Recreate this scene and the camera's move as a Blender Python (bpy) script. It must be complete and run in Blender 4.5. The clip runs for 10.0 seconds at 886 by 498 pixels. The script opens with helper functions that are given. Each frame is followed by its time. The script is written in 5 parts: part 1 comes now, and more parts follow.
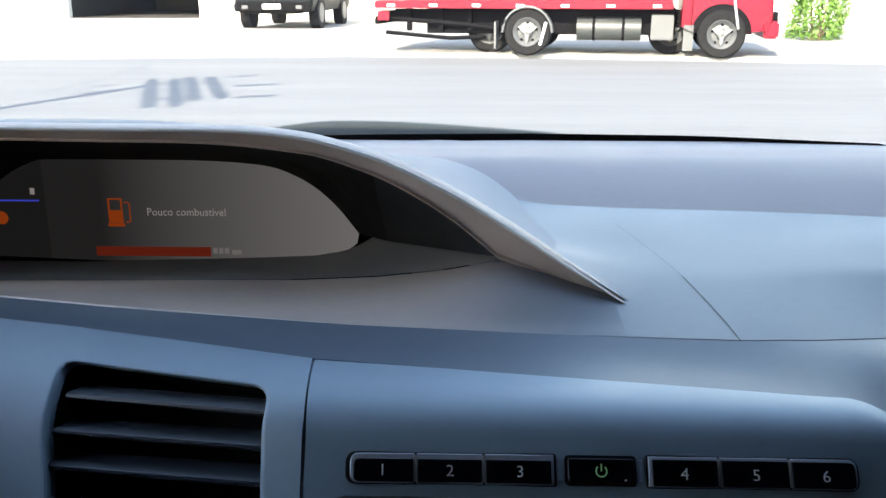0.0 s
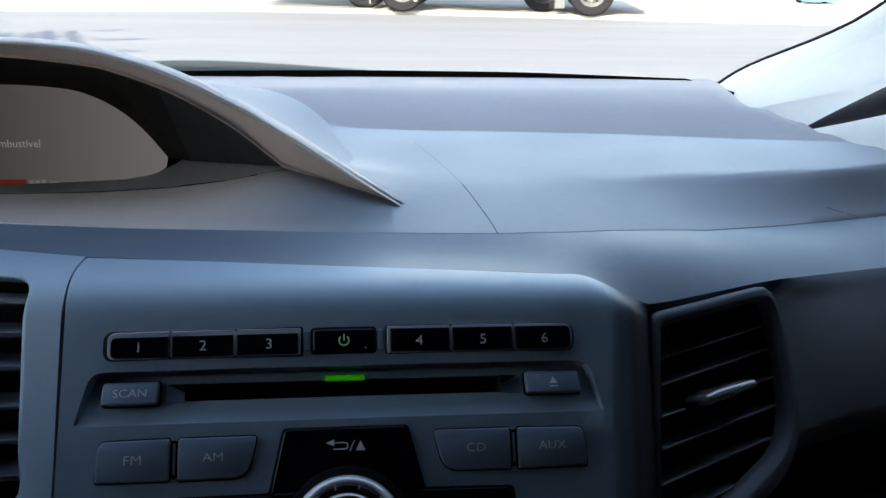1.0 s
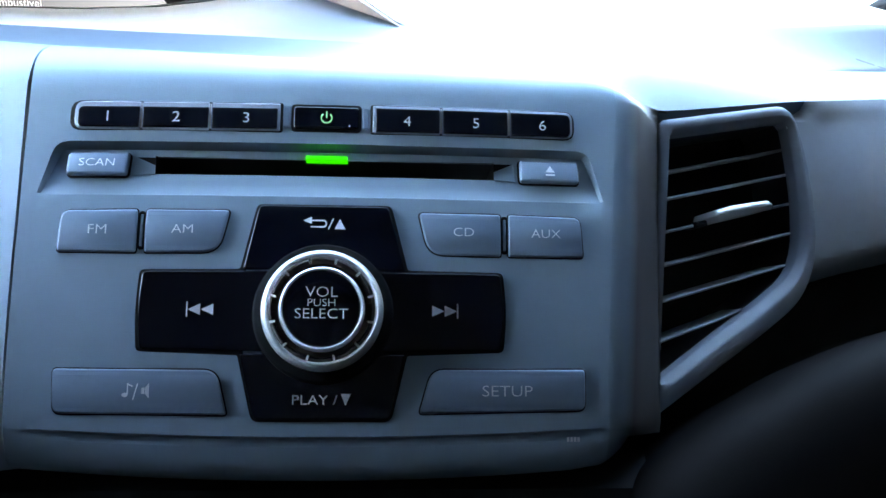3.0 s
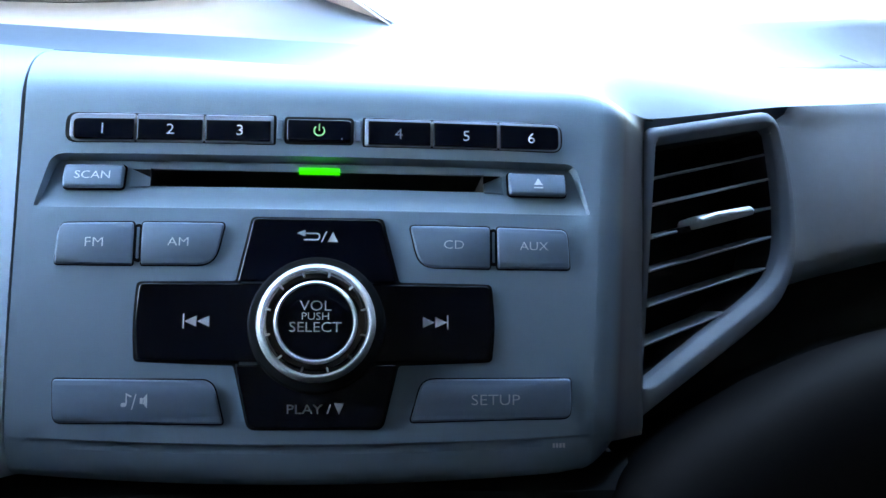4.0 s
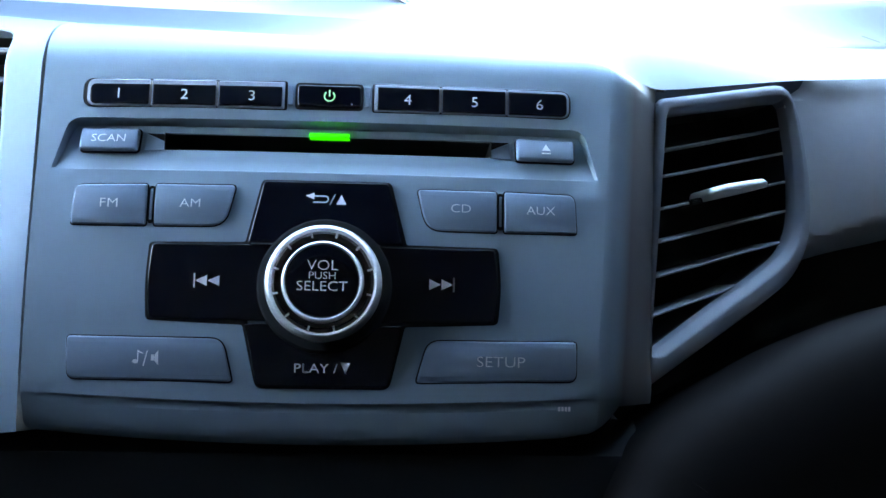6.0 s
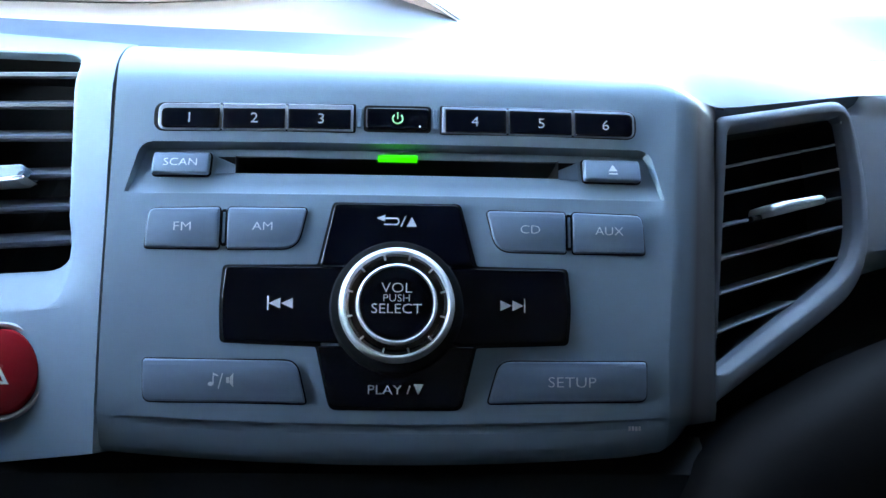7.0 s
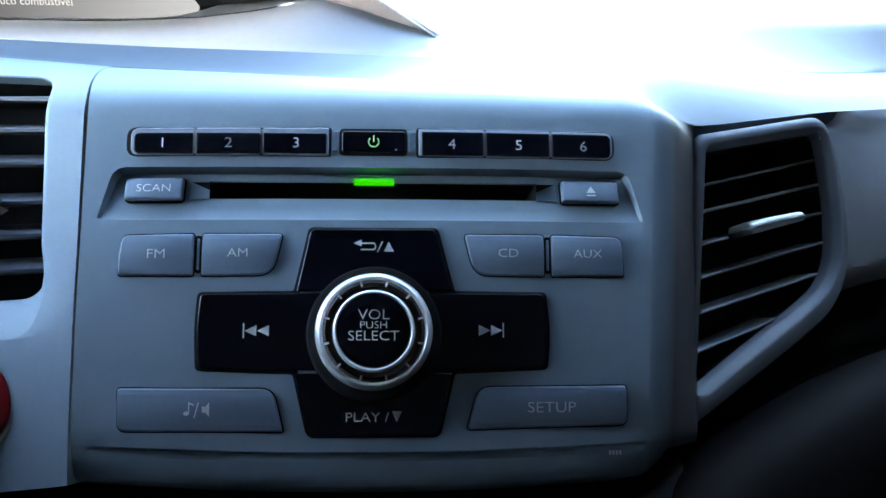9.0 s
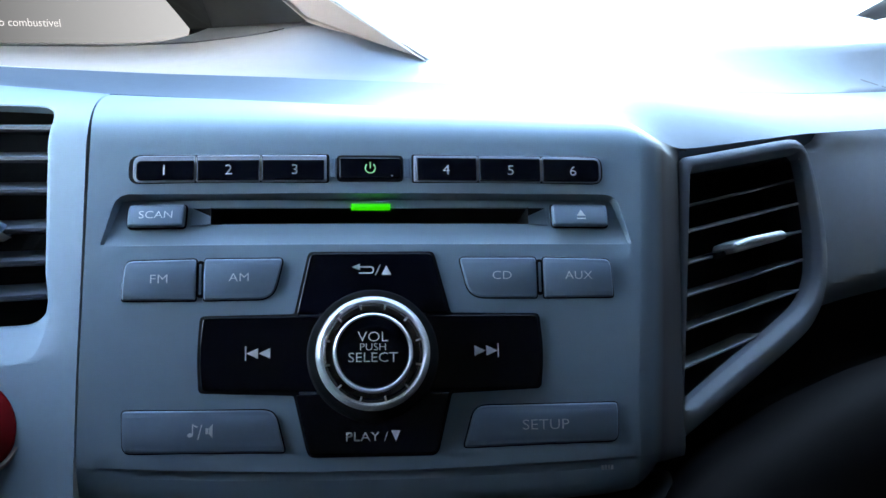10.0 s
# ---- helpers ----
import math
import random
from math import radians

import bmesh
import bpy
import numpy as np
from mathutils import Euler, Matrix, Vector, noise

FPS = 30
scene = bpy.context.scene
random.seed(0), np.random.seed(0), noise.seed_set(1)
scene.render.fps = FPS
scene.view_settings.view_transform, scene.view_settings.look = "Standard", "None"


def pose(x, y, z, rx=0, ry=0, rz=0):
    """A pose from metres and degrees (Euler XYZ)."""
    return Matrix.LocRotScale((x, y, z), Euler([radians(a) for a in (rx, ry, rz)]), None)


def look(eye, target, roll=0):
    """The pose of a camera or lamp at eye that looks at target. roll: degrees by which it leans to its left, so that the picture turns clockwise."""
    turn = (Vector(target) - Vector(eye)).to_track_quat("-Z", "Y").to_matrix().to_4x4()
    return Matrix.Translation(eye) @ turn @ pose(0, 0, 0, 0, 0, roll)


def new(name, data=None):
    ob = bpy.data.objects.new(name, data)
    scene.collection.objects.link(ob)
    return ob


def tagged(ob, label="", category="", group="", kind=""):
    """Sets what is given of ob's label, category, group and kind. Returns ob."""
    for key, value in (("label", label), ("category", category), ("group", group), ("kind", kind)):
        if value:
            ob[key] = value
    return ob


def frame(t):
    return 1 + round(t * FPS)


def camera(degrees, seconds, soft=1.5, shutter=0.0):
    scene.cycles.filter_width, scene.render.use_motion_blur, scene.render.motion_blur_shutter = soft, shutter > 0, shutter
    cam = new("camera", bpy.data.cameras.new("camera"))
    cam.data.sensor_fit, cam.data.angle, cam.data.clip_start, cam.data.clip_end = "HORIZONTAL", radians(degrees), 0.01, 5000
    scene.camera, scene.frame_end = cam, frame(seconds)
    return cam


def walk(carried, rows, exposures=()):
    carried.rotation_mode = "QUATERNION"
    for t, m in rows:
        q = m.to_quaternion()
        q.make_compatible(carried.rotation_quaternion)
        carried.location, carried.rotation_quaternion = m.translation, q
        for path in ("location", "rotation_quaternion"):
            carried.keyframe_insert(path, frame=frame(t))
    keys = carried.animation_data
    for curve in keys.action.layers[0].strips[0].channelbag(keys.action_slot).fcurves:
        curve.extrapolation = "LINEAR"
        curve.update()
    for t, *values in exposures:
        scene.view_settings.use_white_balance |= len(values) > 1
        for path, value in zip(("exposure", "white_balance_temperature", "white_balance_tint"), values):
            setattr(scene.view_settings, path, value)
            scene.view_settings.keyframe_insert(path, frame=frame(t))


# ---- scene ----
cam = camera(52.22, 10.0, soft=1.5)
PATH = [
    (0.0, -0.0492, -0.2571, 1.0826, 73.66, 0.04, 1.84),
    (0.3, -0.0180, -0.2720, 1.0790, 73.20, -0.70, -0.78),
    (0.5, -0.0179, -0.2796, 1.0750, 72.73, -1.16, -0.99),
    (0.7, -0.0170, -0.2855, 1.0710, 71.92, -0.80, -2.98),
    (0.9, -0.0039, -0.2917, 1.0683, 71.86, -0.52, -5.07),
    (1.0, 0.0044, -0.2940, 1.0635, 71.17, -1.03, -5.54),
    (1.2, 0.0171, -0.3015, 1.0445, 70.95, -1.99, -5.22),
    (1.5, 0.0325, -0.3139, 1.0016, 70.02, -1.49, -4.59),
    (2.0, 0.0238, -0.3071, 0.9882, 70.04, -1.74, -4.54),
    (3.5, 0.0186, -0.2948, 0.9947, 67.24, -2.31, -3.23),
    (4.0, 0.0167, -0.2955, 1.0115, 66.03, -2.75, -4.33),
    (4.5, 0.0213, -0.3026, 1.0184, 65.66, -3.28, -3.54),
    (5.0, 0.0470, -0.2973, 1.0191, 65.73, -0.79, -2.98),
    (5.2, 0.0403, -0.2925, 1.0099, 65.90, -1.16, -2.95),
    (6.3, 0.0234, -0.3090, 0.9975, 66.53, -2.59, -2.23),
    (6.5, 0.0178, -0.3082, 1.0003, 66.47, -2.77, -2.48),
    (7.0, 0.0026, -0.3044, 1.0043, 66.63, -1.74, -1.96),
    (7.5, 0.0027, -0.3053, 1.0185, 66.08, -2.19, -2.30),
    (8.0, 0.0028, -0.3030, 1.0189, 66.30, -1.80, -2.54),
    (8.5, 0.0068, -0.3055, 1.0210, 66.73, -1.43, -2.68),
    (9.0, 0.0067, -0.2981, 1.0117, 66.66, -1.49, -2.89),
    (9.5, 0.0068, -0.3006, 1.0121, 66.80, -1.20, -2.67),
    (10.0, 0.0001, -0.3055, 1.0204, 67.32, -1.50, -4.24),
]
EXPOSURES = [(t, 2.9 + up, k, 16 if t < 1.5 else 11) for t, up, k in ((0.0, 0.0, 7700), (1.0, 0.0, 7700), (1.3, 0.2, 7600), (1.6, 1.1, 7400), (2.1, 2.35, 7300), (3.3, 2.93, 7250), (5.2, 2.84, 7250), (6.4, 3.1, 7250), (7.0, 3.08, 7250), (7.8, 2.7, 7300), (8.5, 2.5, 7350), (10.0, 2.42, 7350))]
walk(cam, [(t, pose(x, y, z, rx, ry, rz)) for t, x, y, z, rx, ry, rz in PATH], EXPOSURES)

# ---- world and light ----
SUN_EL, SUN_AZ = 34.0, -160.0      # degrees above the horizon; turned from straight ahead towards the right
world = bpy.data.worlds.new("daylight")
scene.world = world
world.use_nodes = True
wn = world.node_tree.nodes
sky = wn.new("ShaderNodeTexSky")
sky.sky_type = "NISHITA"
sky.sun_disc = False
sky.sun_elevation = radians(SUN_EL)
sky.sun_rotation = radians(SUN_AZ)
world.node_tree.links.new(sky.outputs[0], wn["Background"].inputs[0])
wn["Background"].inputs[1].default_value = 0.15
sun_data = bpy.data.lights.new("sun", "SUN")
sun_data.energy, sun_data.angle, sun_data.color = 2.4, radians(0.55), (1.0, 0.95, 0.88)
sun = new("sun", sun_data)
SUN_FROM = Vector((math.sin(radians(SUN_AZ)) * math.cos(radians(SUN_EL)), math.cos(radians(SUN_AZ)) * math.cos(radians(SUN_EL)), math.sin(radians(SUN_EL))))
sun.matrix_world = look(SUN_FROM * 50, (0, 0, 0))


# ---- materials ----
def material(name, color, rough=0.5, metal=0.0, vary=0.12, scale=40.0, grain=0.0, grain_scale=900.0, spec=0.5, coat=0.0, per_object=0.0, emit=None, emit_strength=0.0, rough_vary=0.1, stretch=None):
    """A node material: base colour broken up at two scales, uneven gloss and a fine relief."""
    m = bpy.data.materials.new(name)
    m.use_nodes = True
    nt = m.node_tree
    n, link = nt.nodes, nt.links.new
    b = n["Principled BSDF"]
    b.inputs["Metallic"].default_value = metal
    b.inputs["Specular IOR Level"].default_value = spec
    b.inputs["Coat Weight"].default_value = coat
    b.inputs["Coat Roughness"].default_value = 0.06
    tc = n.new("ShaderNodeTexCoord")
    big = n.new("ShaderNodeTexNoise")
    big.inputs["Scale"].default_value = scale
    big.inputs["Detail"].default_value = 4
    fine = n.new("ShaderNodeTexNoise")
    fine.inputs["Scale"].default_value = scale * 9
    fine.inputs["Detail"].default_value = 3
    place = tc.outputs["Object"]
    if stretch:
        drawn = n.new("ShaderNodeMapping")
        drawn.inputs["Scale"].default_value = stretch
        link(place, drawn.inputs["Vector"])
        place = drawn.outputs[0]
    link(place, big.inputs["Vector"])
    link(place, fine.inputs["Vector"])
    mix = n.new("ShaderNodeMath")
    mix.operation = "MULTIPLY_ADD"
    mix.inputs[1].default_value = 0.6
    link(big.outputs["Fac"], mix.inputs[0])
    half = n.new("ShaderNodeMath")
    half.operation = "MULTIPLY"
    half.inputs[1].default_value = 0.4
    link(fine.outputs["Fac"], half.inputs[0])
    link(half.outputs[0], mix.inputs[2])
    value = mix.outputs[0]
    if per_object:
        info = n.new("ShaderNodeObjectInfo")
        add = n.new("ShaderNodeMath")
        add.operation = "MULTIPLY_ADD"
        add.inputs[1].default_value = per_object
        link(info.outputs["Random"], add.inputs[0])
        link(value, add.inputs[2])
        value = add.outputs[0]
    ramp = n.new("ShaderNodeMapRange")
    ramp.inputs["From Min"].default_value, ramp.inputs["From Max"].default_value = 0.3, 0.7
    ramp.inputs["To Min"].default_value, ramp.inputs["To Max"].default_value = 1 - vary, 1 + vary
    link(value, ramp.inputs["Value"])
    tint = n.new("ShaderNodeMix")
    tint.data_type, tint.blend_type = "RGBA", "MULTIPLY"
    tint.inputs["Factor"].default_value = 1.0
    tint.inputs["A"].default_value = (*color, 1)
    link(ramp.outputs[0], tint.inputs["B"])
    link(tint.outputs["Result"], b.inputs["Base Color"])
    rr = n.new("ShaderNodeMapRange")
    rr.inputs["To Min"].default_value, rr.inputs["To Max"].default_value = max(0.02, rough - rough_vary), min(1, rough + rough_vary)
    link(big.outputs["Fac"], rr.inputs["Value"])
    link(rr.outputs[0], b.inputs["Roughness"])
    if grain:
        leather = n.new("ShaderNodeTexVoronoi")
        leather.inputs["Scale"].default_value = grain_scale
        link(tc.outputs["Object"], leather.inputs["Vector"])
        bump = n.new("ShaderNodeBump")
        bump.inputs["Strength"].default_value = grain
        bump.inputs["Distance"].default_value = 0.3 / grain_scale
        link(leather.outputs["Distance"], bump.inputs["Height"])
        link(bump.outputs[0], b.inputs["Normal"])
    if emit:
        b.inputs["Emission Color"].default_value = (*emit, 1)
        b.inputs["Emission Strength"].default_value = emit_strength
    return m


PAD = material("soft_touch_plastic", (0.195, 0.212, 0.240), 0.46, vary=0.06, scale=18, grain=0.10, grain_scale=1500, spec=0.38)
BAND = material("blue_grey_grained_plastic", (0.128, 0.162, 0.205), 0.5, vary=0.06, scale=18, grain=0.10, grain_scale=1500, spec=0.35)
# paler than the pad to stand in for light that misses the passenger face
FACE_LIT = material("grey_grained_plastic", (0.47, 0.505, 0.55), 0.5, vary=0.06, scale=18, grain=0.12, grain_scale=1500, spec=0.4)
FASCIA = material("silver_grey_plastic", (0.292, 0.385, 0.468), 0.5, metal=0.0, vary=0.05, scale=14, grain=0.08, grain_scale=1500, spec=0.35)
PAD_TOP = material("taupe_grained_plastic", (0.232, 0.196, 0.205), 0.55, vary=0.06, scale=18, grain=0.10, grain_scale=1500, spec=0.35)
TRIM_SILVER = material("champagne_trim", (0.66, 0.51, 0.44), 0.5, metal=0.0, vary=0.05, scale=20, rough_vary=0.06)
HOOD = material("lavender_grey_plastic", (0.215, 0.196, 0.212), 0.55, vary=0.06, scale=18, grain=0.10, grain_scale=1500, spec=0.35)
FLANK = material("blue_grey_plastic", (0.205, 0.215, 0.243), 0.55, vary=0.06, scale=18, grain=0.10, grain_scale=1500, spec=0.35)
FACET = material("dark_facet_plastic", (0.022, 0.022, 0.024), 0.55, vary=0.1, scale=30, grain=0.1, grain_scale=1500, spec=0.35)
FLOOR_GREY = material("green_grey_plastic", (0.35, 0.315, 0.30), 0.5, vary=0.12, scale=40, grain=0.10, grain_scale=1500, spec=0.4)
FASCIA_SHADE = material("shaded_fascia_plastic", (0.066, 0.058, 0.060), 0.55, vary=0.06, scale=18, grain=0.08, grain_scale=1500, spec=0.3)
SHELF_LIT = material("lit_shelf_plastic", (0.68, 0.56, 0.49), 0.55, vary=0.06, scale=18, grain=0.10, grain_scale=1500, spec=0.4)
nt = FASCIA_SHADE.node_tree      # the silver-grey face darkens round the corner: the flank's shade is in the colour
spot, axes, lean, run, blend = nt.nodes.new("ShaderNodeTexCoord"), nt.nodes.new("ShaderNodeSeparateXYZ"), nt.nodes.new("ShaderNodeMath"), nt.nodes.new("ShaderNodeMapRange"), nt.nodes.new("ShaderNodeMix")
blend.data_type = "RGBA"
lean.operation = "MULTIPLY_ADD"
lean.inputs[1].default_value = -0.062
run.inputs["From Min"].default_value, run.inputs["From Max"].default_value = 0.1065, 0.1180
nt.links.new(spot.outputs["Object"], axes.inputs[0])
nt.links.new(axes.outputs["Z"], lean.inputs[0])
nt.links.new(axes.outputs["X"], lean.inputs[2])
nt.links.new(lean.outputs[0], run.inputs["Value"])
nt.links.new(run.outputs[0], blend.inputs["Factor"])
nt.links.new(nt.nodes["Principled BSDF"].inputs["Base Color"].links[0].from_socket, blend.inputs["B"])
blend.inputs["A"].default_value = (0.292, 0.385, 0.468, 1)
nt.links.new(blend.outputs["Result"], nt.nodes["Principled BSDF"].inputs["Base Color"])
nt = SHELF_LIT.node_tree      # warm light painted on the shelf runs into the blue-grey pad without a joint
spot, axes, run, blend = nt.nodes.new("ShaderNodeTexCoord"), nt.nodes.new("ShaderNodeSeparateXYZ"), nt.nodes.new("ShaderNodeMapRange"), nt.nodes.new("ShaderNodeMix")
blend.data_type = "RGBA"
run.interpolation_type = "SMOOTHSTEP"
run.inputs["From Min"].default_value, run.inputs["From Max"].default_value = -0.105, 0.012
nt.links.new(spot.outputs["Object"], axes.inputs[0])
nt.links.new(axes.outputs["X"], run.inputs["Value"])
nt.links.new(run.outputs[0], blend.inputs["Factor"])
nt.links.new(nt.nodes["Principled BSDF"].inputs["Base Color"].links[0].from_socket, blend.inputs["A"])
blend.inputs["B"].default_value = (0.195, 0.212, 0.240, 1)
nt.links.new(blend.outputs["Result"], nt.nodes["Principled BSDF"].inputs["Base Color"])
KEY = material("grey_key_plastic", (0.215, 0.285, 0.370), 0.38, vary=0.05, scale=60, spec=0.5)
SILVER = material("satin_silver", (0.50, 0.48, 0.465), 0.34, metal=0.7, vary=0.05, scale=20, rough_vary=0.06)
FRAME = material("vent_frame_plastic", (0.27, 0.29, 0.33), 0.48, vary=0.05, scale=30, spec=0.45)
KNOB = material("polished_silver", (0.92, 0.92, 0.93), 0.36, metal=0.55, vary=0.03, scale=40, rough_vary=0.05)
PIANO = material("gloss_black_plastic", (0.003, 0.004, 0.008), 0.16, vary=0.1, scale=60, spec=0.36, rough_vary=0.05)
RIM_GLOSS = material("painted_rim_gloss", (0.40, 0.43, 0.50), 0.25, vary=0.05, scale=60, spec=0.6, rough_vary=0.05)
# the slat plastic darkened for the left vent, as if in shade
SLAT_SHADED = material("shaded_slat_plastic", (0.05, 0.06, 0.075), 0.42, vary=0.08, scale=50, spec=0.5)
# pale paint that draws the highlights on the shelf and trim edges
HIGHLIGHT = material("edge_highlight", (0.86, 0.80, 0.75), 0.35, vary=0.04, scale=60, spec=0.6)
BLACK = material("matt_black_plastic", (0.006, 0.006, 0.0065), 0.75, vary=0.2, scale=60, spec=0.25)
CHARCOAL = material("charcoal_plastic", (0.035, 0.035, 0.037), 0.6, vary=0.12, scale=40, grain=0.10, grain_scale=1500, spec=0.35)
# the slat plastic lightened for the right vent, as if lit
SLAT_LIT = material("slat_plastic", (0.26, 0.28, 0.32), 0.42, vary=0.08, scale=50, spec=0.5)
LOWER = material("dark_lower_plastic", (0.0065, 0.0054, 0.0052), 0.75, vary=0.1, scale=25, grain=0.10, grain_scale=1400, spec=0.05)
MARK = material("white_print", (0.90, 0.91, 0.92), 0.5, vary=0.05, scale=300)
GREEN = material("green_light", (0.02, 0.5, 0.02), 0.4, vary=0.03, scale=300, emit=(0.006, 1.0, 0.004), emit_strength=0.016)
RED_KEY = material("red_plastic", (0.42, 0.012, 0.02), 0.25, vary=0.08, scale=60, spec=0.5, coat=0.4)
TRIM = material("pale_trim", (0.84, 0.82, 0.75), 0.65, vary=0.04, scale=12, grain=0.15, grain_scale=900, spec=0.3)
SEAM = material("seam_shadow_plastic", (0.11, 0.11, 0.115), 0.6, vary=0.1, scale=40)
LINER = material("headliner_cloth", (0.08, 0.09, 0.104), 0.9, vary=0.05, scale=60, grain=0.3, grain_scale=900, spec=0.2)


def glass(name, tint, gloss_ior=1.45):
    """A thin clear pane: see-through, with a Fresnel gloss."""
    m = bpy.data.materials.new(name)
    m.use_nodes = True
    n, link = m.node_tree.nodes, m.node_tree.links.new
    n.remove(n["Principled BSDF"])
    clear, gloss, mix, fres = (n.new("ShaderNodeBsdfTransparent"), n.new("ShaderNodeBsdfGlossy"), n.new("ShaderNodeMixShader"), n.new("ShaderNodeFresnel"))
    clear.inputs["Color"].default_value = (*tint, 1)
    gloss.inputs["Roughness"].default_value = 0.02
    fres.inputs["IOR"].default_value = gloss_ior
    link(fres.outputs[0], mix.inputs[0])
    link(clear.outputs[0], mix.inputs[1])
    link(gloss.outputs[0], mix.inputs[2])
    link(mix.outputs[0], n["Material Output"].inputs["Surface"])
    return m


GLASS = glass("windscreen_glass", (0.86, 0.93, 0.90))


# ---- building helpers ----
def part(name, bm, mat, parent=None, label="", smooth=True, sharp=35.0):
    """Links a bmesh as one mesh object under a thing or a part."""
    bmesh.ops.recalc_face_normals(bm, faces=bm.faces)
    limit = radians(sharp)
    for f in bm.faces:
        f.smooth = smooth and len(f.verts) < 9
    for e in bm.edges:
        if len(e.link_faces) == 2 and e.calc_face_angle(0.0) > limit:
            e.smooth = False
    me = bpy.data.meshes.new(name)
    bm.to_mesh(me)
    bm.free()
    me.materials.append(mat)
    ob = new(name, me)
    ob.parent = parent
    if label:
        ob["label"] = label
    return ob


def thing(name, label, category, at=None, group="", kind=""):
    ob = new(name)
    ob.empty_display_size = 0.05
    if at is not None:
        ob.matrix_basis = at
    return tagged(ob, label, category, group, kind)


def grid(rows, bm=None, skip=None, closed=False):
    """A sheet over rows of points; skip(i, j) leaves cells out."""
    bm = bm or bmesh.new()
    vs = [[bm.verts.new(p) for p in r] for r in rows]
    for i in range(len(vs) - 1):
        cols = len(vs[i])
        for j in range(cols if closed else cols - 1):
            if skip and skip(i, j):
                continue
            k = (j + 1) % cols
            bm.faces.new((vs[i][j], vs[i][k], vs[i + 1][k], vs[i + 1][j]))
    return bm


def fillet(points, radii, n=5):
    """A polygon with rounded corners; radii: one number or one for each corner."""
    out = []
    count = len(points)
    for i, p in enumerate(points):
        r = radii[i] if isinstance(radii, (list, tuple)) else radii
        p, a, b = Vector(p), Vector(points[i - 1]), Vector(points[(i + 1) % count])
        if r <= 0:
            out.append(p)
            continue
        da, db = (a - p), (b - p)
        r = min(r, da.length * 0.49, db.length * 0.49)
        s, e = p + da.normalized() * r, p + db.normalized() * r
        for k in range(n + 1):
            t = k / n
            out.append(s * (1 - t) ** 2 + p * 2 * t * (1 - t) + e * t * t)
    return out


def inset(points, d):
    """A polygon moved inwards by d (counter-clockwise or clockwise)."""
    count = len(points)
    area = sum(points[i - 1][0] * points[i][1] - points[i][0] * points[i - 1][1] for i in range(count))
    sign = 1 if area > 0 else -1
    out = []
    for i in range(count):
        a, p, b = Vector(points[i - 1]), Vector(points[i]), Vector(points[(i + 1) % count])
        n1, n2 = (p - a), (b - p)
        if n1.length < 1e-9 or n2.length < 1e-9:
            n1 = n2 = (b - a)
        n1, n2 = Vector((-n1.y, n1.x)).normalized(), Vector((-n2.y, n2.x)).normalized()
        m = (n1 + n2)
        m = m / max(m.length_squared / 2, 0.5)
        out.append(p + m * d * sign)
    return out


def warp(x, y, z):
    """The slight outward bow of the centre fascia."""
    return (x, y + 0.28 * min(abs(x), 0.125) ** 2 + 0.8 * min(0.0, z - 0.02) ** 2, z)


def plate(outline, back, front, bevel, place=warp, steps=3, bm=None, dish=0.0):
    """A solid key or plate over an outline in x, z; front lies nearer to the viewer (smaller y), with a rounded edge."""
    bm = bm or bmesh.new()
    rings = [(0.0, back), (0.0, front + bevel)]
    for k in range(1, steps + 1):
        a = math.pi / 2 * k / steps
        rings.append((bevel * (1 - math.cos(a)), front + bevel * (1 - math.sin(a))))
    loops = []
    for d, y in rings:
        loops.append([bm.verts.new(place(p[0], y, p[1])) for p in (inset(outline, d) if d else outline)])
    for a, b in zip(loops, loops[1:]):
        for j in range(len(a)):
            k = (j + 1) % len(a)
            bm.faces.new((a[j], a[k], b[k], b[j]))
    bm.faces.new(loops[-1])
    bm.faces.new(list(reversed(loops[0])))
    return bm


def crowned(bm, rise, cuts=7):
    """Gives a key a pillow front: its face bulges towards the viewer between its lower and upper edge."""
    lo, hi = min(v.co.z for v in bm.verts), max(v.co.z for v in bm.verts)
    for k in range(1, cuts):
        geom = bm.verts[:] + bm.edges[:] + bm.faces[:]
        bmesh.ops.bisect_plane(bm, geom=geom, plane_co=(0, 0, lo + (hi - lo) * k / cuts), plane_no=(0, 0, 1))
    back = max(v.co.y for v in bm.verts)
    for v in bm.verts:
        if v.co.y < back - 0.002:
            v.co.y -= rise * (1 - ((v.co.z - (lo + hi) / 2) / ((hi - lo) / 2)) ** 2)
    return bm


def flat(polys, y, place=warp, thick=0.0002):
    """Thin printed shapes on a face."""
    bm = bmesh.new()
    for poly in polys:
        a = [bm.verts.new(place(p[0], y, p[1])) for p in poly]
        b = [bm.verts.new(place(p[0], y + thick, p[1])) for p in poly]
        bm.faces.new(a)
        for j in range(len(a)):
            k = (j + 1) % len(a)
            bm.faces.new((a[j], a[k], b[k], b[j]))
    return bm


def lettering(text, size, x, z, y, place=warp, stretch=1.0, bold=-0.00005):
    """Words in the built-in font as a thin mesh, centred on x, z."""
    cu = bpy.data.curves.new("words", "FONT")
    cu.body, cu.size, cu.align_x, cu.align_y, cu.extrude, cu.offset, cu.resolution_u = text, size, "CENTER", "CENTER", 0.00008, bold, 3
    ob = new("words", cu)
    me = ob.to_mesh()
    bm = bmesh.new()
    bm.from_mesh(me)
    ob.to_mesh_clear()
    bpy.data.objects.remove(ob)
    bpy.data.curves.remove(cu)
    for v in bm.verts:
        v.co = place(x + v.co.x * stretch, y - v.co.z, z + v.co.y)
    return bm


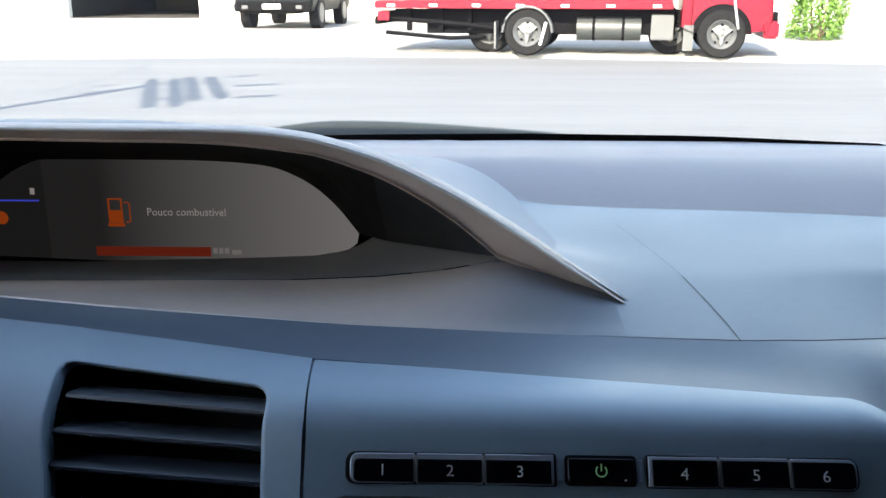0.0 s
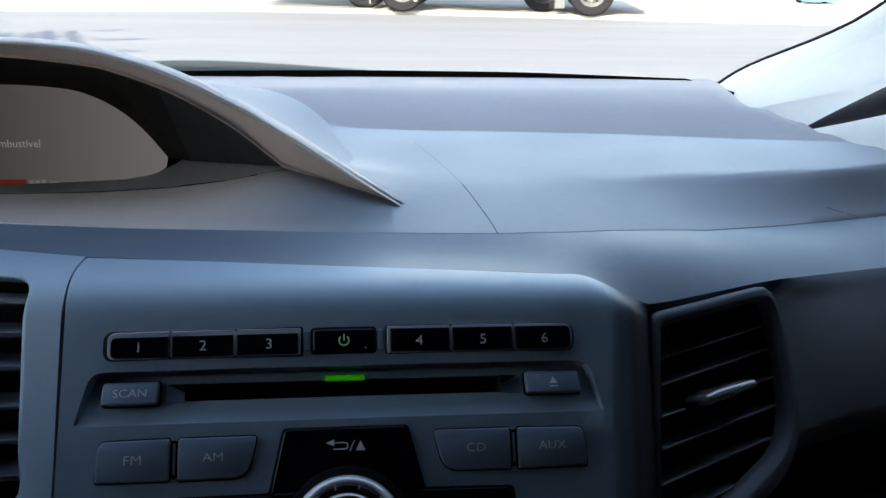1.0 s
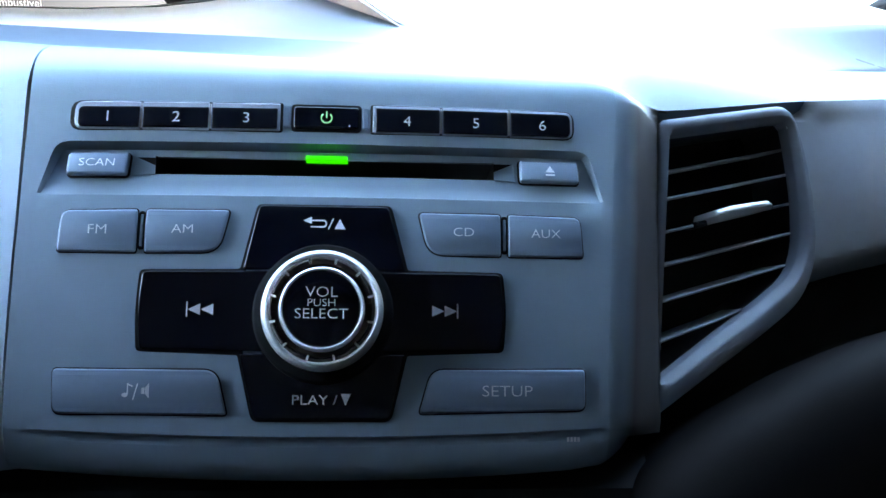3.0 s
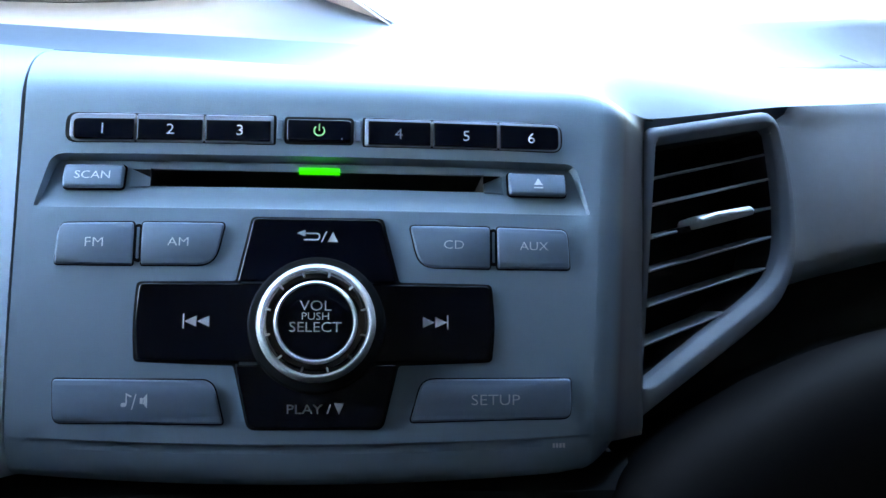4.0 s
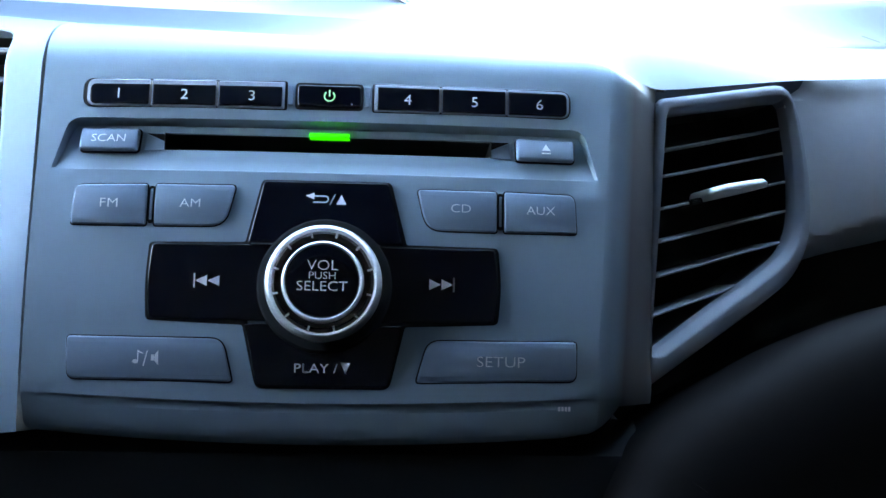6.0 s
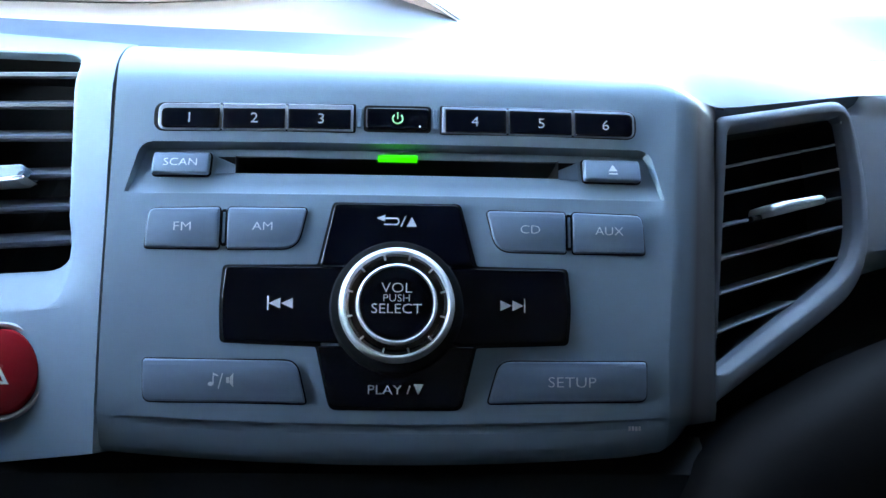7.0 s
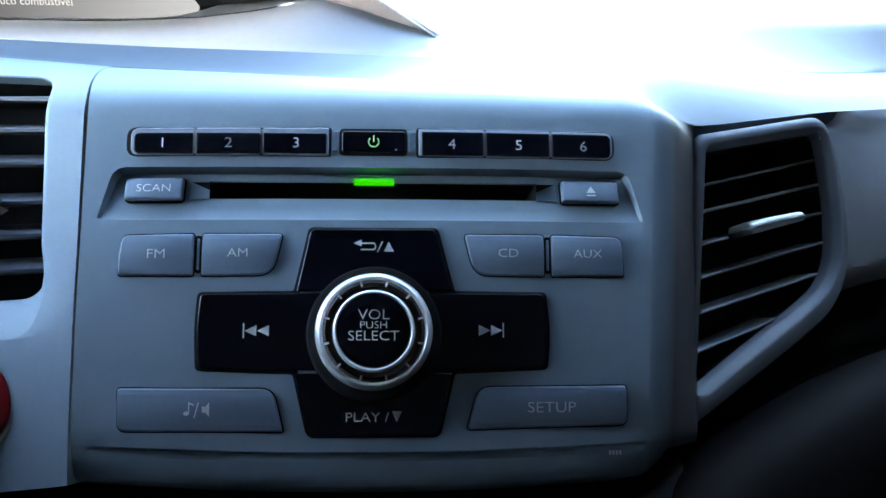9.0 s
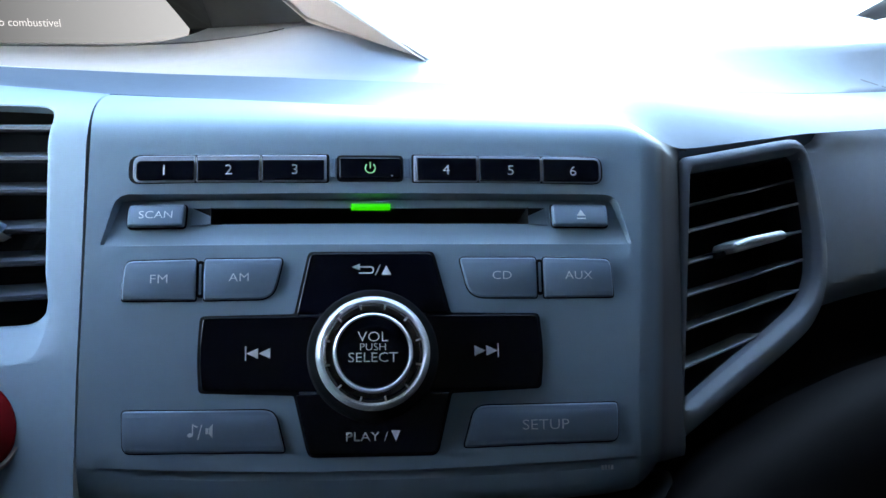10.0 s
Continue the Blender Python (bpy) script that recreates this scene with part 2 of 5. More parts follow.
def revolve(profile, axis_point, n=48, bm=None, place=None):
    """A turned body about an axis along y; profile: rows of (radius, y)."""
    bm = bm or bmesh.new()
    rings = []
    for r, y in profile:
        ring = []
        for k in range(n):
            a = 2 * math.pi * k / n
            ring.append(bm.verts.new((axis_point[0] + r * math.cos(a), axis_point[1] + y, axis_point[2] + r * math.sin(a))))
        rings.append(ring)
    for a, b in zip(rings, rings[1:]):
        for j in range(n):
            k = (j + 1) % n
            bm.faces.new((a[j], a[k], b[k], b[j]))
    if profile[-1][0] > 1e-5:
        bm.faces.new(rings[-1])
    return bm


def box(lo, hi, bm=None, bevel=0.0):
    bm = bm or bmesh.new()
    x0, y0, z0 = lo
    x1, y1, z1 = hi
    v = [bm.verts.new(p) for p in ((x0, y0, z0), (x1, y0, z0), (x1, y1, z0), (x0, y1, z0), (x0, y0, z1), (x1, y0, z1), (x1, y1, z1), (x0, y1, z1))]
    fs = [bm.faces.new([v[i] for i in q]) for q in ((0, 3, 2, 1), (4, 5, 6, 7), (0, 1, 5, 4), (1, 2, 6, 5), (2, 3, 7, 6), (3, 0, 4, 7))]
    if bevel:
        edges = list({e for f in fs for e in f.edges})
        bmesh.ops.bevel(bm, geom=edges, offset=bevel, segments=2, affect="EDGES")
    return bm


def tube(points, radius, n=8, bm=None):
    """A round bar along points; radius: one number, or a function of the point for a tapered bar."""
    bm = bm or bmesh.new()
    pts = [Vector(p) for p in points]
    rings = []
    for i, p in enumerate(pts):
        d = (pts[min(i + 1, len(pts) - 1)] - pts[max(i - 1, 0)]).normalized()
        up = Vector((0, 0, 1)) if abs(d.z) < 0.9 else Vector((1, 0, 0))
        s = d.cross(up).normalized()
        u = s.cross(d)
        r = radius(p) if callable(radius) else radius
        rings.append([bm.verts.new(p + (s * math.cos(2 * math.pi * k / n) + u * math.sin(2 * math.pi * k / n)) * r) for k in range(n)])
    for a, b in zip(rings, rings[1:]):
        for j in range(n):
            bm.faces.new((a[j], a[(j + 1) % n], b[(j + 1) % n], b[j]))
    bm.faces.new(rings[0])
    bm.faces.new(rings[-1])
    return bm


def smoothstep(a, b, x):
    t = min(1, max(0, (x - a) / (b - a)))
    return t * t * (3 - 2 * t)


def lerp(xs, ys, x):
    return float(np.interp(x, xs, ys))


def curve(points, n):
    """n points along a smooth curve through the given ones."""
    pts = [Vector(p) for p in points]
    pts = [pts[0] * 2 - pts[1]] + pts + [pts[-1] * 2 - pts[-2]]
    seg = len(pts) - 3
    out = []
    for k in range(n):
        s = k / (n - 1) * seg
        i = min(int(s), seg - 1)
        t = s - i
        a, b, c, d = pts[i:i + 4]
        out.append(0.5 * (2 * b + (c - a) * t + (2 * a - 5 * b + 4 * c - d) * t * t + (3 * b - a - 3 * c + d) * t ** 3))
    return out


# the radio and the middle of the dashboard lean back by 33 degrees
PANEL = pose(0, 0, 0.85, -33, 0, 0)
TO_PANEL = PANEL.inverted()


# ---- dashboard ----
dashboard = thing("dashboard", "grey soft-touch car dashboard with a dull grain", "dashboard")


def edge_y(x):
    """How far ahead the fascia's top edge lies."""
    return lerp((-0.45, -0.24, -0.119, -0.03, 0.046, 0.118, 0.138, 0.168, 0.2085, 0.30, 0.46), (0.20, 0.150, 0.115, 0.101, 0.090, 0.079, 0.0775, 0.0895, 0.1063, 0.127, 0.152), x)


def seam_y(x):
    return lerp((-0.45, -0.30, -0.238, -0.20, -0.149, -0.106, -0.031, 0.078, 0.09, 0.115, 0.14, 0.18, 0.20, 0.25, 0.30, 0.46), (0.215, 0.187, 0.1737, 0.1668, 0.1585, 0.1515, 0.1445, 0.1405, 0.1412, 0.1435, 0.1490, 0.1635, 0.1715, 0.193, 0.213, 0.27), x)


def seam_z(x):
    """The height of the groove between band and pad, which falls away towards the passenger door."""
    return lerp((-0.04, 0.04, 0.10, 0.14, 0.18, 0.20, 0.25, 0.30, 0.46), (0.9235, 0.9220, 0.9217, 0.9200, 0.9152, 0.9120, 0.9070, 0.9037, 0.898), x)


def fold_y(x):
    """Where the upper pad folds up towards the windscreen."""
    return lerp((-0.2, -0.12, -0.08, -0.045, -0.0135, 0.008, 0.05, 0.10, 0.15, 0.20, 0.25, 0.30, 0.45), (0.55, 0.53, 0.49, 0.43, 0.407, 0.396, 0.388, 0.384, 0.379, 0.373, 0.363, 0.353, 0.33), x)


def edge_z(x):
    return 0.922 - 0.0145 * smoothstep(0.102, 0.142, x)


def lip_y(x):
    """The shelf's rounded rear edge, behind which the floor drops to the display."""
    return lerp((-0.62, -0.26, -0.15, -0.09, -0.055, -0.03, 0.0, 0.045), (0.20, 0.212, 0.216, 0.214, 0.208, 0.204, 0.208, 0.210), x)


def pad_z(x, y):
    """The height of the upper pad beyond its front seam."""
    front, fold = seam_y(x), min(fold_y(x), 0.40)
    if y < fold:
        crease = lerp((0.0, 0.10, 0.14, 0.25, 0.32, 0.45), (0.228, 0.232, 0.236, 0.247, 0.256, 0.300), x)
        if y < crease:
            right = seam_z(x) + (0.9259 - seam_z(x)) * max(0.0, (y - front) / (crease - front)) ** lerp((0.10, 0.30), (0.9, 1.4), x)
        else:
            right = 0.9259 + 0.0001 * (y - crease) / (fold - crease)
    else:
        crest = max(0.52, fold + 0.12)
        right = lerp((fold, fold + 0.05, fold + 0.095, crest, crest + 0.09, crest + 0.15, 0.74, 0.77, 0.90), (0.926, 0.9315, 0.9358, 0.9376, 0.9300, 0.9225, 0.9165, 0.9080, 0.88), y)
    a = lerp((0.25, 0.36, 0.47, 0.58, 0.70), (0.42, 0.370, 0.335, 0.365, 0.410), y)
    right -= 0.09 * smoothstep(a, a + 0.07, x) * smoothstep(0.17, 0.35, y) ** 0.5
    lip, top = lip_y(x), lerp((-0.146, -0.0975, -0.065, -0.036), (0.9252, 0.9282, 0.9334, 0.9405), x)
    end = lerp((-0.33, -0.20, -0.16, -0.135, -0.11, -0.06), (0.8880, 0.8920, 0.8940, 0.8985, 0.9140, 0.9250), x)
    left = lerp((0.13, 0.16, lip - 0.012, lip - 0.003, lip + 0.003, lip + 0.014, 0.364, 0.40, 0.90), (0.921, 0.9235, top - 0.0018, top, top, top - 0.0022, end, 0.82, 0.80), y)
    a = -0.035 - 0.75 * max(0.0, y - 0.25)
    return left + (right - left) * smoothstep(a, a + 0.085, x)


xs = [-0.62 + 0.01 * i for i in range(62)] + [0.0 + 0.0125 * i for i in range(46)]
rows = [[(x, edge_y(x) - 0.001 + 0.003 * smoothstep(0.12, 0.2, x), edge_z(x) - 0.007) for x in xs]]
def band_z(x, t):
    """The band's height: hollow over the fascia, rounded over on the passenger side."""
    right = smoothstep(0.08, 0.14, x)
    z0 = edge_z(x)
    return z0 + (seam_z(x) + 0.0005 - z0) * (1 - (1 - t) ** (1 + 1.2 * right)) + (0.0026 * right - 0.0018 * (1 - right)) * math.sin(math.pi * t)


for t in (0, 0.03, 0.07, 0.12, 0.18, 0.26, 0.36, 0.48, 0.62, 0.8, 1.0):      # band between the fascia and the seam
    rows.append([(x, edge_y(x) + (seam_y(x) - edge_y(x)) * t, band_z(x, t)) for x in xs])
rows.append([(x, seam_y(x) + 0.0006, seam_z(x) - 0.0006) for x in xs])
rows.append([(x, seam_y(x) + 0.0016, seam_z(x) - 0.0004) for x in xs])
band_rows = len(rows)


near = [[(x, y, pad_z(x, y)) for x in xs for y in [seam_y(x) + 0.0022 + (fold_y(x) - seam_y(x) - 0.0022) * k / 26]] for k in range(27)]
far = [[(x, y, pad_z(x, y)) for x in xs for y in [fold_y(x) + (0.80 - fold_y(x)) * k / 20]] for k in range(21)]
shelf_end = max(j for j, x in enumerate(xs) if x < 0.037)
rows += near
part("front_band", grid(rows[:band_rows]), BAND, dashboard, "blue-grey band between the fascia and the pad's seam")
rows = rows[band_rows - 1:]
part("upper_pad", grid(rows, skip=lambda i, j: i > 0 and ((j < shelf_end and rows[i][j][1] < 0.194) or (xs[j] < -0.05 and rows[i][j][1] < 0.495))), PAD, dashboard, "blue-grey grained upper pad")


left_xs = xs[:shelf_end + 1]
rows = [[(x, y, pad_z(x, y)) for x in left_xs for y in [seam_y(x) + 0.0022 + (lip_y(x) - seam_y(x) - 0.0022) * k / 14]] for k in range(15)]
part("display_shelf", grid(rows), SHELF_LIT, dashboard, "shelf below the display, painted warm and pale as if lit")
edge_xs = [-0.44 + 0.01 * k for k in range(33)]
part("shelf_bead", tube([(x, seam_y(x) + 0.0012, 0.9238 - 0.0010 * smoothstep(-0.22, -0.12, x)) for x in edge_xs], 0.0009, 6), HIGHLIGHT, dashboard, "highlight along the shelf edge, drawn as a pale tube")
floor_xs = [x for x in xs if x < -0.04] + [-0.036]
rows = [[(x, y, pad_z(x, y) + (0.0006 if k == 0 else 0.0012)) for x in floor_xs for y in [lip_y(x) + (0.372 - lip_y(x)) * k / 12]] for k in range(13)]
part("display_floor", grid(rows), FLOOR_GREY, dashboard, "charcoal floor in front of the display")
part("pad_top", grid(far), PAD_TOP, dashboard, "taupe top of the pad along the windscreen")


def strip_on_pad(points, width, lift):
    """A narrow groove line laid along the pad."""
    a, b = [], []
    for i, p in enumerate(points):
        d = (Vector(points[min(i + 1, len(points) - 1)]) - Vector(points[max(i - 1, 0)])).normalized()
        s = Vector((-d.y, d.x)) * width / 2
        for row, q in ((a, Vector(p[:2]) + s), (b, Vector(p[:2]) - s)):
            row.append((q.x, q.y, pad_z(q.x, q.y) + lift))
    return grid([a, b])


lid = curve([(0.0774, 0.1415, 0), (0.0753, 0.1706, 0), (0.0689, 0.2268, 0), (0.0595, 0.2856, 0), (0.0485, 0.343, 0)], 25)
part("airbag_lid_seam", strip_on_pad(lid[:13], 0.0007, 0.0002), CHARCOAL, dashboard, "thin dark seam of the airbag lid")
part("airbag_lid_seam", strip_on_pad(lid[12:], 0.00035, 0.0002), SEAM, dashboard, "faint seam of the airbag lid")

# raised mark on the passenger side of the pad, worn to a dark line
mark = curve([(0.300, 0.2270, 0), (0.307, 0.2255, 0), (0.313, 0.2242, 0), (0.320, 0.2228, 0)], 10)
for lo, hi in ((0, 5), (6, 9)):
    part("airbag_mark", strip_on_pad(mark[lo:hi + 1], 0.0012, 0.0003), SEAM, dashboard, "small dark moulded mark")

# ---- centre fascia: in panel coordinates (x across, z up the face, y inwards) ----
fascia = thing("centre_fascia", "silver-grey plastic centre fascia round the radio", "fascia", PANEL)


def top_edge(x):
    p = TO_PANEL @ Vector((x, edge_y(x), 0.922))
    return p.y, p.z


def right_x(z):
    return 0.113 + (z + 0.045) * 0.062


def crease_z(x):
    return -0.0447 + 0.0029 * (x / 0.1) ** 2


def bottom_z(x):
    return -0.0604 + 0.0040 * (x / 0.1) ** 2 + 0.024 * smoothstep(0.094, 0.134, x) ** 1.6


def recess_x(z):
    """Half the recess's width, with rounded upper corners."""
    return 0.0990 + (0.0624 - z) * 0.28 - 0.0042 * (1 - math.sqrt(1 - max(0.0, (z - 0.0582) / 0.0042) ** 2))


core = [-0.1103, -0.1095, -0.107]
inner = [-0.9, -0.8, -0.7, -0.64, -0.5, -0.375, -0.25, -0.125, 0, 0.125, 0.25, 0.375, 0.5, 0.64, 0.7, 0.8, 0.9]
SLOT = 0.0626


def flank_end(z):
    """Where the fascia's flank meets the vent: x, and the depth behind the face."""
    d = 0.65 * z * z if z < 0.083 else 0.00448 * smoothstep(0.118, 0.083, z)
    x = 0.1335 + 0.0044 * (z + 0.0235) / 0.1108
    return Vector((0.005 + (x - 0.005) / (1 + d / 0.344), 0.0352 - d - warp(x, 0, z)[1]))


def columns(z):
    """Across the face at height z: x, and whether it lies inside the disc-slot recess."""
    b = recess_x(min(max(z, 0.0424), 0.0624))
    out = [(x, 0, 0.0) for x in core] + [(-b, 0, 0.0), (-b + 0.0014, 1, 0.0)]
    out += [(SLOT * q / 0.64 if abs(q) <= 0.64 else math.copysign(SLOT + (b - SLOT) * (abs(q) - 0.64) / 0.36, q), 1, 0.0) for q in inner]
    corner = Vector((right_x(z) - 0.0015, 0.0))
    out += [(b - 0.0012, 1, 0.0), (b, 0, 0.0)] + [(b + (corner.x - 0.0085 - b) * t, 0, 0.0) for t in (0.3, 0.55, 0.8)]
    side = flank_end(z)
    a, e = corner - Vector((0.0085, 0.0)), corner.lerp(side, 0.38)
    for k in range(9):
        t = k / 8
        p = a * (1 - t) ** 2 + corner * 2 * t * (1 - t) + e * t * t
        out.append((p.x, 0, p.y))
    for t in (0.35, 0.7, 1.0):
        p = e.lerp(side, t)
        out.append((p.x, 0, p.y))
    out.append((side.x + 0.004, 0, side.y + 0.014))
    return out


rows = []


def face_row(zf, yf, recess=0.0):
    """One row: zf(x) and yf(x) give the height and the depth; recess is the depth inside the slot recess."""
    row = []
    for x, inside, y in columns(zf(0)):
        base = warp(x, 0, zf(x))[1]
        row.append((x, base + y + yf(x) + (recess if inside else 0), zf(x)))
    rows.append(row)


def fade(x):
    return smoothstep(0.1045, 0.085, abs(x))


face_row(lambda x: bottom_z(x) + 0.001, lambda x: 0.05)
face_row(lambda x: bottom_z(x), lambda x: 0.0135)
face_row(lambda x: bottom_z(x) + 0.0004, lambda x: 0.0095)
face_row(lambda x: bottom_z(x) + 0.0014, lambda x: 0.0066)
face_row(lambda x: bottom_z(x) + 0.0032, lambda x: 0.0044)
face_row(lambda x: 0.45 * bottom_z(x) + 0.55 * crease_z(x), lambda x: 0.0026)
face_row(lambda x: crease_z(x) - 0.0036, lambda x: 0.0014 + 0.0006 * fade(x))
face_row(lambda x: crease_z(x) - 0.0020, lambda x: 0.0008 + 0.0022 * fade(x))
face_row(lambda x: crease_z(x) - 0.0008, lambda x: 0.0004 + 0.0028 * fade(x))
face_row(lambda x: crease_z(x), lambda x: 0.0)
for z in (-0.035, -0.02, 0.0, 0.02, 0.035, 0.0418):
    face_row(lambda x: z, lambda x: 0.0)
for z in (0.0424, 0.0465, 0.0505, 0.0572, 0.0590, 0.0606):
    face_row(lambda x: z, lambda x: 0.0, 0.0006 + (z - 0.0424) / 0.0196 * 0.0052)
slot_row = len(rows) - 4
face_row(lambda x: 0.0608, lambda x: 0.0, 0.0085)      # deep groove added to make the upper lip's shadow band
face_row(lambda x: 0.0617, lambda x: 0.0, 0.0085)
for z in (0.0624, 0.0634, 0.066, 0.072, 0.078, 0.083):
    face_row(lambda x: z, lambda x: 0.0)
def seam_lean(z):
    """How far the joint beside the fascia leans out towards its top."""
    return 0.0083 * max(0.0, (z - 0.083) / 0.040) ** 1.5


for k in range(1, 11):
    t = k / 10
    row = []
    for x, inside, y in columns(0.085):
        end = TO_PANEL @ Vector((x, edge_y(x), edge_z(x)))
        ye, ze = end.y, end.z
        back = (0.65 * ze * ze if ze < 0.083 else 0.00448 * smoothstep(0.118, 0.083, ze)) * smoothstep(0.085, 0.102, x)
        ye, ze = ye - back, -0.01 + (ze + 0.01) / (1 + back / 0.344)
        start = warp(x, 0, 0)[1] + y
        zc = max(ze - 0.35 * ye, 0.0845)
        z = 0.083 * (1 - t) ** 2 + 2 * t * (1 - t) * zc + ze * t * t
        row.append((x - seam_lean(z) * smoothstep(-0.06, -0.1103, x), start + (ye - start) * t * t, z))
    rows.append(row)
rows.append([(x, y + 0.006, z - 0.004) for x, y, z in rows[-1]])
first = 3 + 2 + inner.index(-0.64)
last = 3 + 2 + inner.index(0.64)
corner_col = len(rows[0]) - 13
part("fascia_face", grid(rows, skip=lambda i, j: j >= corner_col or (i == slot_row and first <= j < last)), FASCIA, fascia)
part("fascia_flank", grid([r[corner_col:] for r in rows]), FASCIA_SHADE, fascia, "flank of the fascia beside the vent, its shade painted dark taupe")

# left wing of the fascia, round the left air vent
left_vent_hole = fillet([(-0.2340, 0.1215), (-0.1295, 0.1050), (-0.1258, 0.0135), (-0.212, 0.0120)], [0.008, 0.010, 0.012, 0.01], 6)


def bent(x, z):
    """The depth of the fascia's surface, which bends back towards its top edge."""
    ye, ze = top_edge(x)
    base = 0.0034 + 0.30 * max(0.0, -0.1115 - x) + 0.8 * min(0.0, z - 0.02) ** 2
    zc = ze - 0.35 * ye
    lo, hi = 0.0, 1.0
    for _ in range(24):
        t = (lo + hi) / 2
        if 0.083 * (1 - t) ** 2 + 2 * t * (1 - t) * zc + ze * t * t < z:
            lo = t
        else:
            hi = t
    return base + ((ye - base) * lo * lo if z > 0.083 else 0.0)


def wing(x, y, z):
    return (x, y + bent(x, z), min(z, top_edge(x)[1]))


def ring_points(poly, n):
    """The polygon resampled to n points of equal spacing."""
    pts = [Vector(p) for p in poly] + [Vector(poly[0])]
    lengths = [0.0]
    for a, b in zip(pts, pts[1:]):
        lengths.append(lengths[-1] + (b - a).length)
    out = []
    for k in range(n):
        s = lengths[-1] * k / n
        i = max(j for j in range(len(lengths) - 1) if lengths[j] <= s)
        f = (s - lengths[i]) / max(lengths[i + 1] - lengths[i], 1e-9)
        out.append(pts[i].lerp(pts[i + 1], f))
    return out


def matched(hole, outline, n=96, sharp=()):
    """Points of the hole, and for each the point of the outline in the same direction from the hole's middle."""
    ring = ring_points(hole, n)
    mid = sum(ring, Vector((0,) * len(ring[0]))) / n
    dense = ring_points(outline, 1200)
    out = []
    for p in ring:
        d = (p - mid).normalized()
        out.append(max(dense, key=lambda q: (q - mid).normalized().dot(d)))
    for corner in sharp:      # keep these corners of the outline
        i = min(range(n), key=lambda k: (out[k] - Vector(corner)).length)
        out[i] = Vector(corner)
    return ring, out


wing_outline = [(-0.300, 0.156), (-0.24, top_edge(-0.24)[1]), (-0.18, top_edge(-0.18)[1]), ] + [(-0.1112 - seam_lean(z), min(z, top_edge(-0.1195)[1])) for z in (0.124, 0.118, 0.112, 0.106, 0.099, 0.091)] + [(-0.1112, 0.03), (-0.1112, -0.056), (-0.30, -0.075)]
ring, outer = matched(left_vent_hole, wing_outline, 128, wing_outline[3:4])


def sill(p):
    """1 along the vent's lower edge, where the opening is chamfered."""
    return smoothstep(0.034, 0.018, p.y)


rows = [[wing(p.x, 0.010 + 0.006 * sill(p), p.y) for p in ring], [wing(p.x, 0.0015 + 0.0070 * sill(p), p.y) for p in ring]]
for d, y, w, k in ((0.0008, 0.0004, 0.0, 0.0068), (0.002, 0.0, 0.0, 0.0062), (0.0022, 0.0, 0.0128, 0.0004), (0.0026, 0.0, 0.0136, 0.0)):
    rows.append([wing(q.x, y + k * s, q.y) for q, s in [(p + (o - p).normalized().lerp(Vector((0, -1)), sill(p)) * (d + w * sill(p)), sill(p)) for p, o in zip(ring, outer)]])
for t in (0.2, 0.4, 0.6, 0.8, 0.93, 1.0):
    rows.append([wing(q.x, 0.0, q.y) for q in [p.lerp(o, max(t, min(0.9, (0.003 + 0.0160 * sill(p)) / max((o - p).length, 1e-6)))) for p, o in zip(ring, outer)]])
rows.append([(x, y + 0.02, z) for x, y, z in rows[-1]])
part("fascia_wing", grid(rows, closed=True), FASCIA, fascia, "silver-grey fascia wing round the left vent")

# ---- passenger side of the dashboard, in panel coordinates ----
U, V = Vector((0.9274, 0.3073, 0.2132)), Vector((0.1922, 0.0973, -0.9765))
VENT_AT = Vector((0.141, 0.0354, 0.0873))
N = U.cross(V)          # into the dashboard


def on_vent(u, d, v):
    """A point of the right vent's face: u along the slats, v downwards, d inwards."""
    return VENT_AT + U * u + V * v + N * d


vent_outer = fillet([(-0.0028, -0.0003), (0.0705, -0.0018), (0.0738, 0.0150), (0.0735, 0.0360), (0.0708, 0.0560), (0.0640, 0.0745), (0.0510, 0.0880), (0.0283, 0.0972), (-0.0362, 0.1200)], [0.002, 0.008, 0.012, 0.01, 0.01, 0.012, 0.01, 0.01, 0.002], 5)
vent_inner = fillet([(0.0009, 0.0070), (0.0690, 0.0055), (0.0680, 0.0250), (0.0655, 0.0450), (0.0596, 0.0650), (0.0500, 0.0757), (0.0270, 0.0850), (0.0042, 0.0932), (-0.0324, 0.1074)], [0.001, 0.004, 0.012, 0.01, 0.010, 0.010, 0.008, 0.008, 0.001], 5)
passenger = thing("passenger_dash_panel", "grained dashboard face on the passenger side, lightened as if lit", "dashboard panel", PANEL)


def in_polygon(p, poly):
    """Whether a point lies inside a polygon."""
    hit = False
    for k in range(len(poly)):
        a, b = poly[k - 1], poly[k]
        if (a[1] > p[1]) != (b[1] > p[1]) and p[0] < a[0] + (b[0] - a[0]) * (p[1] - a[1]) / (b[1] - a[1]):
            hit = not hit
    return hit


def vent_place(p):
    """A point of panel space as u, v and depth on the right vent's face."""
    q = p - VENT_AT
    return q.dot(U), q.dot(V), q.dot(N)


